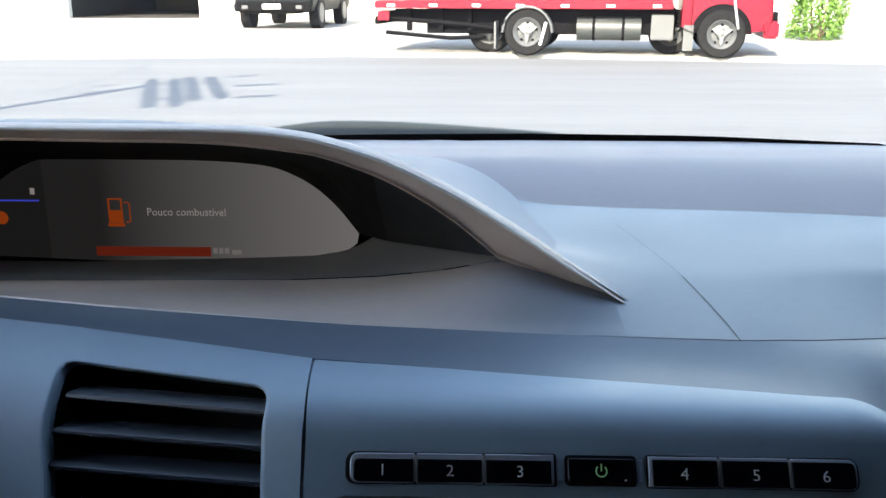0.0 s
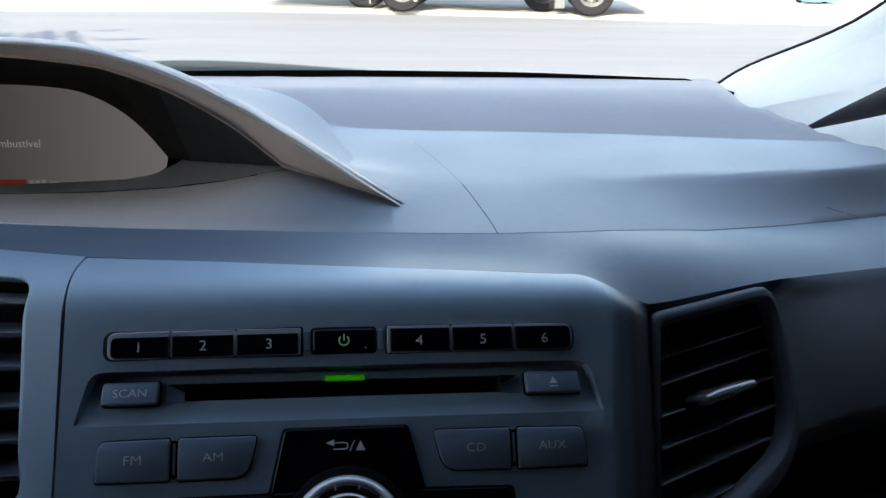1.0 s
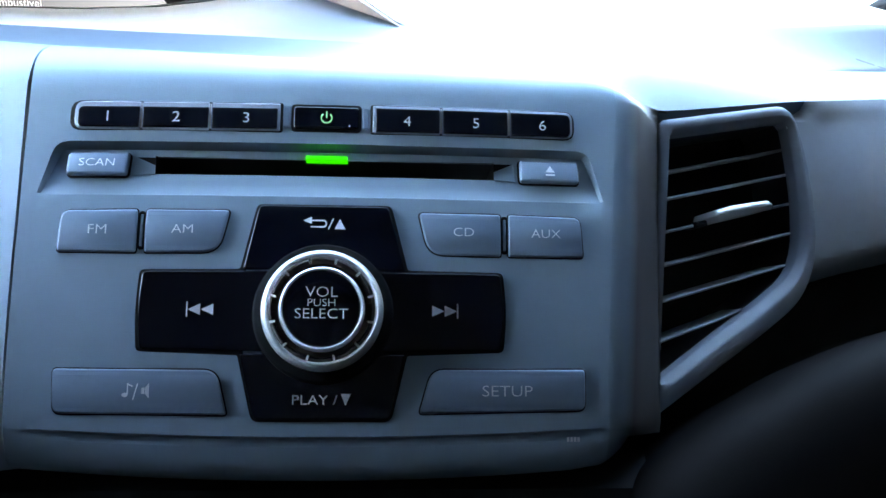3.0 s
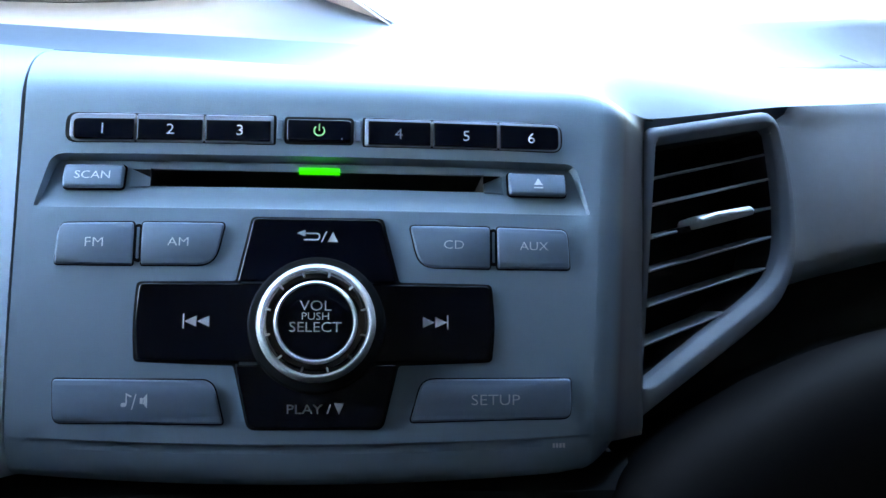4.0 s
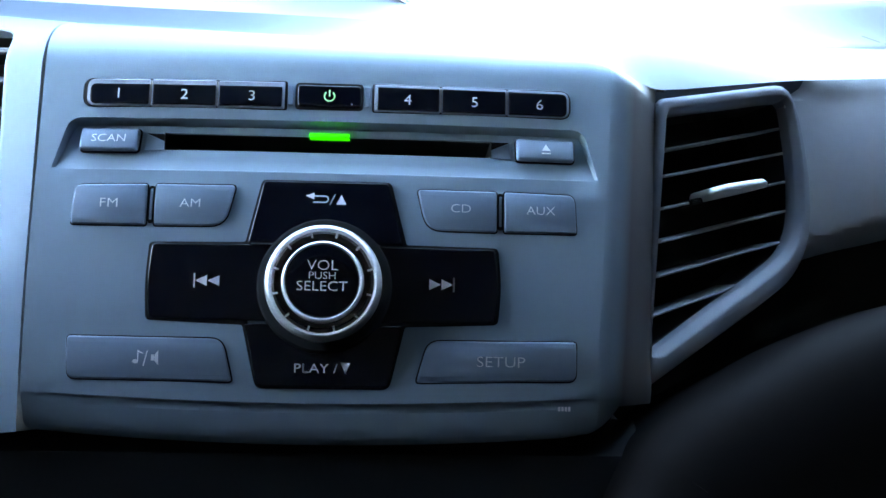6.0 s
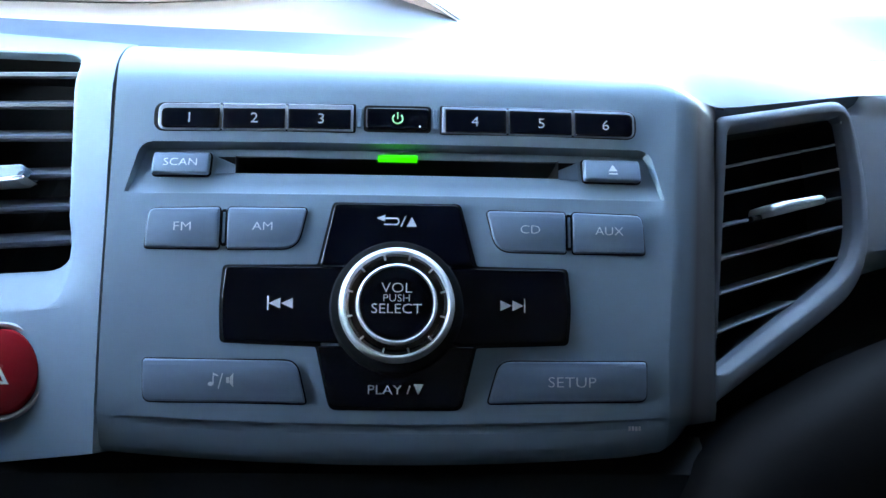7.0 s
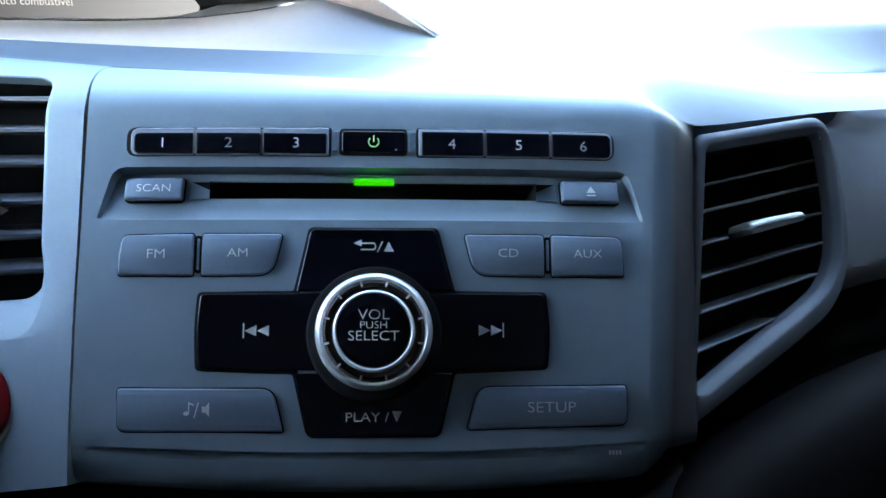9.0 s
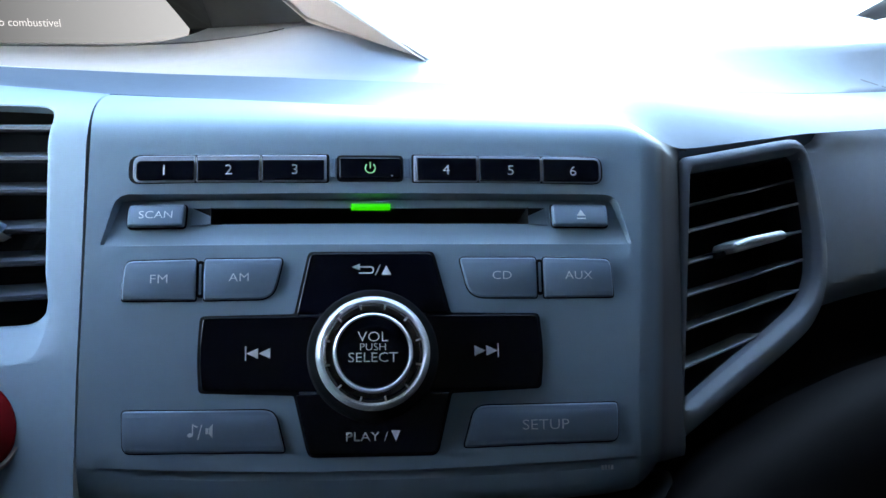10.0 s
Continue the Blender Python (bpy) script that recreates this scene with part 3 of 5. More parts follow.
face_xs = [0.126 + 0.003 * k for k in range(40)] + [0.246 + 0.0107 * k for k in range(21)]
face_cols, face_rise = [], []
for x in face_xs:
    top = Vector((edge_y(x), edge_z(x)))
    lead = Vector((-0.80, -0.60))
    col, rises = [], []
    low = Vector((0.060 + 0.20 * max(0.0, x - 0.20) + 0.06 * max(0.0, 0.20 - x), 0.790))
    reach = (low - top).length
    c, d = top + lead * reach * 0.45, low + Vector((0.10, 0.99)).normalized() * reach * 0.30
    free = smoothstep(0.200, 0.255, x)
    for k in range(49):
        t = k / 48
        q = top * (1 - t) ** 3 + c * 3 * t * (1 - t) ** 2 + d * 3 * t * t * (1 - t) + low * t ** 3
        p = TO_PANEL @ Vector((x, q.x, q.y))
        u, v, dep = vent_place(p)
        if k == 0:
            lip = dep
        want = 0.0012 * (1 - free) + free * (lip + 0.45 * (dep - lip))      # on the vent's plane, then gently crowned beyond it
        away = (q - top).length
        groove = 0.010 * smoothstep(0.0, 0.003, away) * smoothstep(0.010, 0.006, away) * smoothstep(0.225, 0.205, x)
        p = p + N * ((want - dep) * smoothstep(0.0, 0.012, away) + groove)
        rise = p.z - lerp((0.10, 0.1150, 0.1292, 0.1447, 0.1626, 0.1785, 0.1969, 0.2174, 0.245, 0.30, 0.45), (-0.08, -0.0505, -0.0392, -0.0298, -0.0205, -0.0122, -0.0045, 0.0030, 0.0105, 0.020, 0.028), x)
        rises.append(rise)
        col.append(p + Vector((0, 0.02 * smoothstep(0.139, 0.130, x) + 0.050 * smoothstep(0.030, 0.011, rise), 0)))
    face_cols.append(col)
    face_rise.append(rises)
rows = [[col[k] for col in face_cols] for k in range(49)]
hole = inset([(p.x, p.y) for p in vent_outer], 0.0048)


def under_vent(i, j):
    return face_rise[j][i] < 0.011 or any(in_polygon(vent_place(rows[a][b])[:2], hole) for a in (i, i + 1) for b in (j, j + 1))


part("panel_face", grid(rows, skip=under_vent), FACE_LIT, passenger)

# rounded lower panel that swells out under the passenger side
lower = thing("lower_dash_panel", "dark brown-grey rounded lower dashboard panel", "dashboard panel", PANEL)
path = curve([(0.084, 0, -0.12), (0.097, 0, -0.083), (0.1073, 0, -0.0615), (0.1150, 0, -0.0505), (0.1292, 0, -0.0392), (0.1447, 0, -0.0298), (0.1626, 0, -0.0205), (0.1785, 0, -0.0122), (0.1969, 0, -0.0045), (0.2174, 0, 0.0030), (0.245, 0, 0.0105), (0.30, 0, 0.020), (0.45, 0, 0.028)], 60)


def along(profile, start=0):
    """The profile (depth, distance below the path) drawn along the panel's upper edge, from one of its points on."""
    rows = []
    for dy, down in profile:
        row = []
        for i, p in list(enumerate(path))[start:]:
            d = (path[min(i + 1, 59)] - path[max(i - 1, 0)]).normalized()
            row.append(p + Vector((d.z, 0, -d.x)) * down + Vector((0, dy - 0.01, 0)))
        rows.append(row)
    return grid(rows)


# black sheet set deep in the joint stands in for its shadow
part("joint_strip", along(((0.080, -0.020), (0.092, -0.010), (0.095, 0.0), (0.092, 0.010), (0.080, 0.018)), 18), BLACK, lower, "black sheet standing in for the shadow in the joint")
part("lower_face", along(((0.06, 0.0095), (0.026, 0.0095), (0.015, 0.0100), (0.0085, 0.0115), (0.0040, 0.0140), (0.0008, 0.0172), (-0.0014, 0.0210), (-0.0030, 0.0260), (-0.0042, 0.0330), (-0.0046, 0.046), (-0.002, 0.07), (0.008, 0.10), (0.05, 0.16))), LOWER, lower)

# dark console under the fascia
console = thing("console_recess", "black recess of the lower centre console", "console", PANEL)
bm = grid([[(x, y, z) for x in (-0.32, -0.1, 0.0, 0.1, 0.125)] for y, z in ((0.035, -0.050), (0.022, -0.064), (0.02, -0.10), (0.03, -0.2), (0.0, -0.3))])
part("recess_face", bm, BLACK, console)


# ---- radio ----
radio = thing("car_radio", "grey car radio with disc slot and chrome volume knob", "car radio", PANEL)
FRONT = -0.0012


def key(name, outline, parent=radio, mat=KEY, front=FRONT, bevel=0.0007, rim=0.00055, label=""):
    """A key that stands in a dark gap."""
    k = part(name, crowned(plate(outline, 0.004, front, bevel), 0.0008), mat, parent, label)
    part("gap", plate(inset(outline, -rim), 0.003, -0.00025, 0.0002, steps=1), BLACK, k)
    return k


def print_on(k, bm, name="marking"):
    return part(name, bm, MARK, k, "pale printed marking", smooth=False)


def tri(x, z, w, h, way):
    """A triangle: way is up, down, left or right."""
    return {"up": [(x - w / 2, z - h / 2), (x + w / 2, z - h / 2), (x, z + h / 2)], "down": [(x - w / 2, z + h / 2), (x, z - h / 2), (x + w / 2, z + h / 2)],
            "left": [(x + w / 2, z - h / 2), (x + w / 2, z + h / 2), (x - w / 2, z)], "right": [(x - w / 2, z - h / 2), (x + w / 2, z), (x - w / 2, z + h / 2)]}[way]


def rect(x0, z0, x1, z1):
    return [(x0, z0), (x1, z0), (x1, z1), (x0, z1)]


# preset keys: a dark trough with glossy keys; pale rims paint their upper-edge gloss
for lo, hi, r in ((-0.0948, -0.0166, [0.0045, 0.001, 0.001, 0.0045]), (0.0160, 0.0940, [0.001, 0.0045, 0.0045, 0.001])):
    part("key_trough", plate(fillet(rect(lo, 0.0665, hi, 0.0783), r), 0.004, -0.0004, 0.0003, steps=1), BLACK, radio)
part("key_trough", plate(fillet(rect(-0.0136, 0.0670, 0.0126, 0.0778), 0.0018), 0.004, -0.0003, 0.0001, steps=1), BLACK, radio)
for i, (lo, hi) in enumerate(((-0.0930, -0.0690), (-0.0683, -0.0437), (-0.0430, -0.0176), (0.0168, 0.0422), (0.0429, 0.0681), (0.0688, 0.0932))):
    r = [0.0005] * 4
    if i == 0:
        r = [0.0035, 0.0005, 0.0005, 0.0035]
    if i == 5:
        r = [0.0005, 0.0035, 0.0035, 0.0005]
    k = part("preset_key", plate(fillet(rect(lo, 0.0669, hi, 0.0777), r), 0.003, -0.0011, 0.0005), RIM_GLOSS, radio, "black preset key in a pale rim with its edge gloss painted in")
    x0, x1 = lo + (0.0013 if i in (0, 3) else 0.0003), hi - (0.0010 if i in (2, 5) else 0.0003)
    top, foot = (0.0756, 0.0675) if i < 3 else (0.0766, 0.0673)
    part("key_face", plate(fillet(rect(x0, foot, x1, top), [max(q - 0.001, 0.0004) for q in r]), 0.003, -0.0017, 0.0004), PIANO, k, "glossy black face")
    print_on(k, lettering(str(i + 1), 0.0058, (lo + hi) / 2 + 0.0003, 0.0714, -0.0019, stretch=1.1, bold=-0.00003))
for x in (-0.0686, -0.04335, 0.04255, 0.06845):
    part("key_rib", plate(rect(x - 0.0002, 0.0676, x + 0.0002, 0.0770), 0.002, -0.0014, 0.0001, steps=1), SILVER, radio)
power = part("power_key", plate(fillet(rect(-0.0127, 0.0680, 0.0117, 0.0768), 0.0014), 0.003, -0.0014, 0.0008), PIANO, radio, "glossy black power key")
for x in (-0.0153, 0.0142):
    part("post", plate(fillet(rect(x - 0.0011, 0.0685, x + 0.0011, 0.0765), 0.0006), 0.003, -0.0010, 0.0004, steps=2), KEY, radio)
ring = [(math.radians(a)) for a in range(130, 411, 10)]
inn, out = [(0.0017 * math.cos(a), 0.0017 * math.sin(a)) for a in ring], [(0.0022 * math.cos(a), 0.0022 * math.sin(a)) for a in ring]
polys = [[(p[0] - 0.0004, p[1] + 0.0722) for p in (inn[i], out[i], out[i + 1], inn[i + 1])] for i in range(len(ring) - 1)] + [rect(-0.00065, 0.0722, -0.00015, 0.0748)]
part("power_symbol", flat(polys, -0.0016), material("green_print", (0.25, 0.55, 0.3), 0.5, emit=(0.30, 0.90, 0.42), emit_strength=0.011, scale=300), power, "pale green lit power symbol", smooth=False)
part("dot", flat([rect(0.0079, 0.0689, 0.0085, 0.0694)], -0.0016), MARK, power, smooth=False)

# disc slot
bm = grid([[(x, y, z) for x in (-0.0626, 0.0626)] for y, z in ((0.005, 0.0503), (0.03, 0.0512), (0.03, 0.0565), (0.0045, 0.0574))])
for x in (-0.0626, 0.0626):
    bm.faces.new([bm.verts.new((x, y, z)) for y, z in ((0.002, 0.0503), (0.03, 0.0512), (0.03, 0.0565), (0.002, 0.0574))])
part("disc_slot", bm, CHARCOAL, radio, "black disc slot")


def in_recess(x, y, z):
    """On the slanting floor of the slot recess."""
    return warp(x, y + 0.0006 + (z - 0.0424) / 0.0196 * 0.0052, z)


for s in (-1, 1):
    part("slot_bevel", flat([[(s * 0.0626, 0.0538), (s * 0.0626, 0.0574), (s * 0.0702, 0.0574)][::s]], -0.0003, in_recess), BLACK, radio, smooth=False)
    part("slot_shoulder", plate([(s * 0.0628, 0.0503), (s * 0.0708, 0.0498), (s * 0.0706, 0.0574), (s * 0.0628, 0.0538)][::s], 0.003, -0.0005, 0.0002, in_recess, 1), FASCIA, radio)
part("slot_light", plate(rect(-0.0081, 0.0572, 0.0075, 0.0590), 0.004, -0.0013, 0.0003, in_recess, 1), GREEN, radio, "bright green lit disc indicator")
for name, lo, hi in (("scan_key", -0.0944, -0.0727), ("eject_key", 0.0727, 0.0952)):
    outline = fillet(rect(lo, 0.0493, hi, 0.0585), 0.0013)
    k = part(name, crowned(plate(outline, 0.003, -0.0038, 0.0010, in_recess), 0.0006), KEY, radio, "grey plastic key")
    part("gap", plate(inset(outline, -0.0006), 0.002, -0.0009, 0.0002, in_recess, 1), BLACK, k)
    if name == "scan_key":
        print_on(k, lettering("SCAN", 0.0045, -0.0834, 0.0538, -0.0047, in_recess, 1.15))
    else:
        print_on(k, flat([tri(0.0840, 0.0546, 0.0036, 0.0028, "up"), rect(0.0822, 0.0518, 0.0858, 0.0524)], -0.0047, in_recess))

# band keys
fm = key("band_key", fillet([(-0.0953, 0.0205), (-0.0674, 0.0203), (-0.0674, 0.0362), (-0.0943, 0.0357)], [0.0012, 0.0008, 0.0012, 0.003]), label="grey plastic band key")
print_on(fm, lettering("FM", 0.0050, -0.0811, 0.0283, -0.00215, stretch=1.2))
am = key("band_key", fillet([(-0.0642, 0.0203), (-0.0378, 0.0205), (-0.0343, 0.0362), (-0.0642, 0.0362)], [0.0008, 0.0060, 0.0018, 0.0012]), label="grey plastic band key")
print_on(am, lettering("AM", 0.0047, -0.0507, 0.0286, -0.00215, stretch=1.2))
cd = key("source_key", fillet([(0.0380, 0.0205), (0.0647, 0.0203), (0.0647, 0.0362), (0.0343, 0.0362)], [0.0060, 0.0008, 0.0012, 0.0018]), label="grey plastic source key")
print_on(cd, lettering("CD", 0.0047, 0.0509, 0.0288, -0.00215, stretch=1.2))
aux = key("source_key", fillet([(0.0677, 0.0203), (0.0958, 0.0205), (0.0950, 0.0357), (0.0677, 0.0362)], [0.0008, 0.0012, 0.003, 0.0012]), label="grey plastic source key")
print_on(aux, lettering("AUX", 0.0047, 0.0817, 0.0288, -0.00215, stretch=1.15))
for x in (-0.0657, 0.0662):
    part("divider", plate(fillet(rect(x - 0.0011, 0.0212, x + 0.0011, 0.0356), 0.001), 0.003, -0.0005, 0.0002, steps=1), BLACK, radio)
    part("divider_pin", plate(fillet(rect(x - 0.0005, 0.0225, x + 0.0005, 0.0343), 0.0004), 0.003, -0.0010, 0.0003, steps=1), KEY, radio)
sound = key("sound_key", fillet([(-0.0930, -0.0366), (-0.0329, -0.0372), (-0.0368, -0.0216), (-0.0937, -0.0211)], [0.003, 0.0012, 0.0045, 0.0015]), label="grey plastic sound key")
note = [rect(-0.0672, -0.0300, -0.0668, -0.0262), [(-0.0672, -0.0262), (-0.0672, -0.0268), (-0.0654, -0.0276), (-0.0650, -0.0272)]]
note += [[(-0.0679 + 0.0011 * math.cos(a * 0.7854), -0.0303 + 0.0008 * math.sin(a * 0.7854)) for a in range(8)]]
note += [[(-0.0652, -0.0320), (-0.0648, -0.0320), (-0.0634, -0.0264), (-0.0638, -0.0264)], rect(-0.0622, -0.0300, -0.0611, -0.0278), [(-0.0609, -0.0300), (-0.0596, -0.0315), (-0.0596, -0.0263), (-0.0609, -0.0278)]]
print_on(sound, flat(note, -0.0022))
setup = key("setup_key", fillet([(0.0349, -0.0368), (0.0953, -0.0355), (0.0955, -0.0209), (0.0393, -0.0213)], [0.0015, 0.003, 0.0015, 0.0045]), label="grey plastic setup key")
print_on(setup, lettering("SETUP", 0.0056, 0.0665, -0.0290, -0.00215, stretch=1.2))
part("model_mark", flat([rect(0.0888 + 0.0013 * k, -0.0466, 0.0897 + 0.0013 * k, -0.0449) for k in range(4)], -0.0002 + 0.0012), MARK, radio, "small unreadable printed mark", smooth=False)

# glossy black cross round the knob
part("cross_base", plate(fillet([(-0.0655, -0.0150), (-0.0298, -0.0164), (-0.0243, -0.0396), (0.0250, -0.0396), (0.0305, -0.0164), (0.0655, -0.0150), (0.0668, -0.0012), (0.0655, 0.0142), (0.0305, 0.0146), (0.0243, 0.0388), (-0.0246, 0.0388), (-0.0298, 0.0146), (-0.0655, 0.0142), (-0.0664, -0.0012)], [0.002, 0.001, 0.003, 0.003, 0.001, 0.002, 0.01, 0.002, 0.001, 0.002, 0.002, 0.001, 0.002, 0.01]), 0.004, -0.0004, 0.0003, steps=1), BLACK, radio, "black surround of the cross of keys")
back_key = part("back_key", plate(fillet([(-0.0288, 0.0143), (0.0293, 0.0143), (0.0233, 0.0381), (-0.0238, 0.0381)], [0.0005, 0.0005, 0.002, 0.002]), 0.004, -0.0017, 0.0007), PIANO, radio, "glossy black return key")
play_key = part("play_key", plate(fillet([(-0.0236, -0.0388), (0.0246, -0.0388), (0.0295, -0.0160), (-0.0290, -0.0160)], [0.003, 0.003, 0.0005, 0.0005]), 0.004, -0.0017, 0.0007), PIANO, radio, "glossy black play key")
prev_key = part("previous_key", plate(fillet([(-0.0640, -0.0142), (-0.0005, -0.0155), (-0.0005, 0.0138), (-0.0643, 0.0135), (-0.0655, -0.0012)], [0.002, 0.0005, 0.0005, 0.002, 0.01]), 0.004, -0.0017, 0.0007), PIANO, radio, "glossy black skip-back key")
next_key = part("next_key", plate(fillet([(0.0005, -0.0155), (0.0643, -0.0142), (0.0659, -0.0012), (0.0643, 0.0135), (0.0005, 0.0138)], [0.0005, 0.002, 0.01, 0.002, 0.0005]), 0.004, -0.0017, 0.0007), PIANO, radio, "glossy black skip-forward key")
y = -0.0019
print_on(back_key, flat([rect(-0.0050, 0.0298, 0.0004 - 0.0006, 0.0303), rect(-0.0058, 0.0322, -0.0006, 0.0327), tri(-0.0062, 0.03245, 0.0032, 0.0026, "left")] +
         [[(-0.0006 + r1 * math.cos(math.radians(a)), 0.03125 + r1 * math.sin(math.radians(a))) for r1, a in ((0.0010, s), (0.0015, s), (0.0015, s + 20), (0.0010, s + 20))] for s in range(-90, 90, 20)] +
         [[(0.0012, 0.0292), (0.0016, 0.0292), (0.0034, 0.0332), (0.0030, 0.0332)], tri(0.0056, 0.0312, 0.0038, 0.0038, "up")], y))
print_on(play_key, lettering("PLAY /", 0.0048, -0.0022, -0.0322, y, stretch=1.2))
print_on(play_key, flat([tri(0.0088, -0.0319, 0.0036, 0.0040, "down")], y), "arrow")
print_on(prev_key, flat([rect(-0.0480, -0.0030, -0.0475, 0.0023), tri(-0.0453, -0.0004, 0.0044, 0.0040, "left"), tri(-0.0407, -0.0004, 0.0044, 0.0040, "left")], y))
print_on(next_key, flat([rect(0.0483, -0.0030, 0.0488, 0.0023), tri(0.0461, -0.0004, 0.0044, 0.0040, "right"), tri(0.0415, -0.0004, 0.0044, 0.0040, "right")], y))

# volume knob
knob = part("knob_base", revolve([(0.0262, 0.002), (0.0250, -0.0012), (0.0244, -0.0018), (0.0225, -0.0020), (0.0215, -0.002), (0.0, -0.002)], (0.0003, 0, -0.0012), 64), BLACK, radio, "black collar under the knob")
part("knob_rim", revolve([(0.0208, -0.002), (0.0214, -0.0040), (0.0215, -0.0072), (0.0212, -0.0090), (0.0208, -0.0104), (0.0202, -0.0113), (0.0195, -0.0116), (0.0189, -0.0112), (0.0185, -0.0103), (0.0184, -0.0092)], (0.0003, 0, -0.0012), 72), KNOB, knob, "satin silver rim of the volume knob")
part("knob_dial", revolve([(0.0186, -0.0104), (0.0182, -0.0098), (0.0172, -0.0094), (0.0160, -0.0092), (0.0152, -0.0094), (0.0146, -0.0100)], (0.0003, 0, -0.0012), 64), material("smoked_chrome", (0.17, 0.155, 0.16), 0.08, metal=1.0, scale=60), knob, "smoked dial ring with pale ticks")
part("knob_ring", revolve([(0.0150, -0.0088), (0.0149, -0.0108), (0.0147, -0.0119), (0.0144, -0.0126), (0.0140, -0.0129), (0.0137, -0.0126), (0.0134, -0.0116)], (0.0003, 0, -0.0012), 72), KNOB, knob, "thin silver ring of the volume knob")
part("knob_cap", revolve([(0.0135, -0.0116), (0.0127, -0.0122), (0.009, -0.0124), (0.004, -0.0125), (0.0001, -0.0125)], (0.0003, 0, -0.0012), 56), PIANO, knob, "glossy black knob cap")
for k in range(12):
    a = math.radians(105 + 30 * k)
    c, s = math.cos(a), math.sin(a)
    bm = bmesh.new()
    pts = [(0.0003 + r * c - w * s, y0, -0.0012 + r * s + w * c) for r, w, y0 in ((0.0166, -0.0003, -0.0103), (0.0166, 0.0003, -0.0103), (0.0184, 0.0004, -0.0110), (0.0184, -0.0004, -0.0110))]
    lo = [bm.verts.new((p[0], p[1] + 0.0006, p[2])) for p in pts]
    hi = [bm.verts.new(p) for p in pts]
    bm.faces.new(hi)
    for j in range(4):
        bm.faces.new((hi[j], hi[(j + 1) % 4], lo[(j + 1) % 4], lo[j]))
    part("tick", bm, MARK, knob, smooth=False)
straight = lambda x, y, z: (x, y, z)
for word, size, z in (("VOL", 0.0053, 0.0043), ("PUSH", 0.0038, 0.0006), ("SELECT", 0.0051, -0.0033)):
    part("lettering", lettering(word, size, 0.0003, z, -0.0127, straight, 1.12), MARK, knob, "pale printed words", smooth=False)


# ---- air vents ----
right_vent = thing("air_vent", "dark grey air vent with slim slats and a silver tab", "air vent", PANEL, "dashboard air vents")
ring_o, ring_i = ring_points([(p.x, p.y) for p in vent_outer], 96), None
mid = sum(ring_o, Vector((0, 0))) / 96
dense = ring_points([(p.x, p.y) for p in vent_inner], 1200)
ring_i = [max(dense, key=lambda q: (q - mid).normalized().dot((p - mid).normalized())) for p in ring_o]
rows = []
for t, d in ((0.0, 0.004), (0.0, 0.0004), (0.04, -0.0010), (0.12, -0.0017), (0.35, -0.0024), (0.62, -0.0027), (0.68, -0.0025), (0.74, -0.0019), (0.96, 0.0009), (1.0, 0.0018), (1.0, 0.0070)):
    rows.append([on_vent(p.lerp(q, t).x, d, p.lerp(q, t).y) for p, q in zip(ring_o, ring_i)])
part("vent_frame", grid(rows, closed=True), FRAME, right_vent, "grey rounded vent frame")
rows = [[on_vent(p.lerp(q, t).x, d, p.lerp(q, t).y) for p, q in zip(ring_o, ring_i)] for t, d in ((1.0, 0.0070), (1.0, 0.028), (0.9, 0.034))]
part("vent_duct", grid(rows, closed=True), CHARCOAL, right_vent, "black duct behind the slats")
bm = bmesh.new()
bm.faces.new([bm.verts.new(on_vent(p.x, 0.03, p.y)) for p in ring_o])
part("vent_back", bm, BLACK, right_vent)


def blade(a, b, thick, depth, tilt, place, n=6):
    """A slat from a to b (u, v), with a rounded front edge; tilt: how far its back lies below its front."""
    prof = [(depth, tilt + thick * 0.6), (depth, tilt), (thick * 0.5, 0.0), (0.0002, thick * 0.25), (0.0, thick * 0.5), (0.0002, thick * 0.75), (thick * 0.5, thick)]
    rows = []
    for d, dv in prof + prof[:1]:
        rows.append([place(a[0] + (b[0] - a[0]) * k / n, 0.006 + d, a[1] + (b[1] - a[1]) * k / n + dv) for k in range(n + 1)])
    bm = grid(rows)
    return bm


for a, b in (((0.0018, 0.0204), (0.0675, 0.0170)), ((-0.0012, 0.0320), (0.0670, 0.0287)), ((-0.0052, 0.0460), (0.0650, 0.0422)), ((-0.0098, 0.0601), (0.0617, 0.0557)), ((-0.0142, 0.0747), (0.0546, 0.0696)), ((-0.0212, 0.0909), (0.0270, 0.0852))):
    part("slat", blade(a, b, 0.0014, 0.016, -0.0005, on_vent), SLAT_LIT, right_vent)
tab = [(0.0135, 0.0440), (0.0150, 0.0466), (0.0462, 0.0448), (0.0474, 0.0424), (0.0450, 0.0404), (0.0240, 0.0405), (0.0150, 0.0416)]
part("tab", plate([(p[0], p[1]) for p in fillet(tab, 0.0008)], 0.012, -0.0030, 0.0022, on_vent, 4), KNOB, right_vent, "bright silver direction tab")
part("tab_clip", plate([(p[0], p[1]) for p in fillet([(0.0085, 0.0446), (0.0145, 0.0444), (0.0145, 0.0470), (0.0085, 0.0472)], 0.0004)], 0.014, 0.004, 0.0006, on_vent, 2), BLACK, right_vent, "black clip of the tab")

left_vent = thing("air_vent", "dark grey air vent with broad slats beside the radio", "air vent", PANEL, "dashboard air vents")


def on_wing(x, d, z):
    return Vector(wing(x, d, z))


def sunk(x, d, z):
    return Vector((x, d + 0.0034 + 0.30 * max(0.0, -0.1115 - x) + 0.012 * smoothstep(0.08, 0.12, z), z))


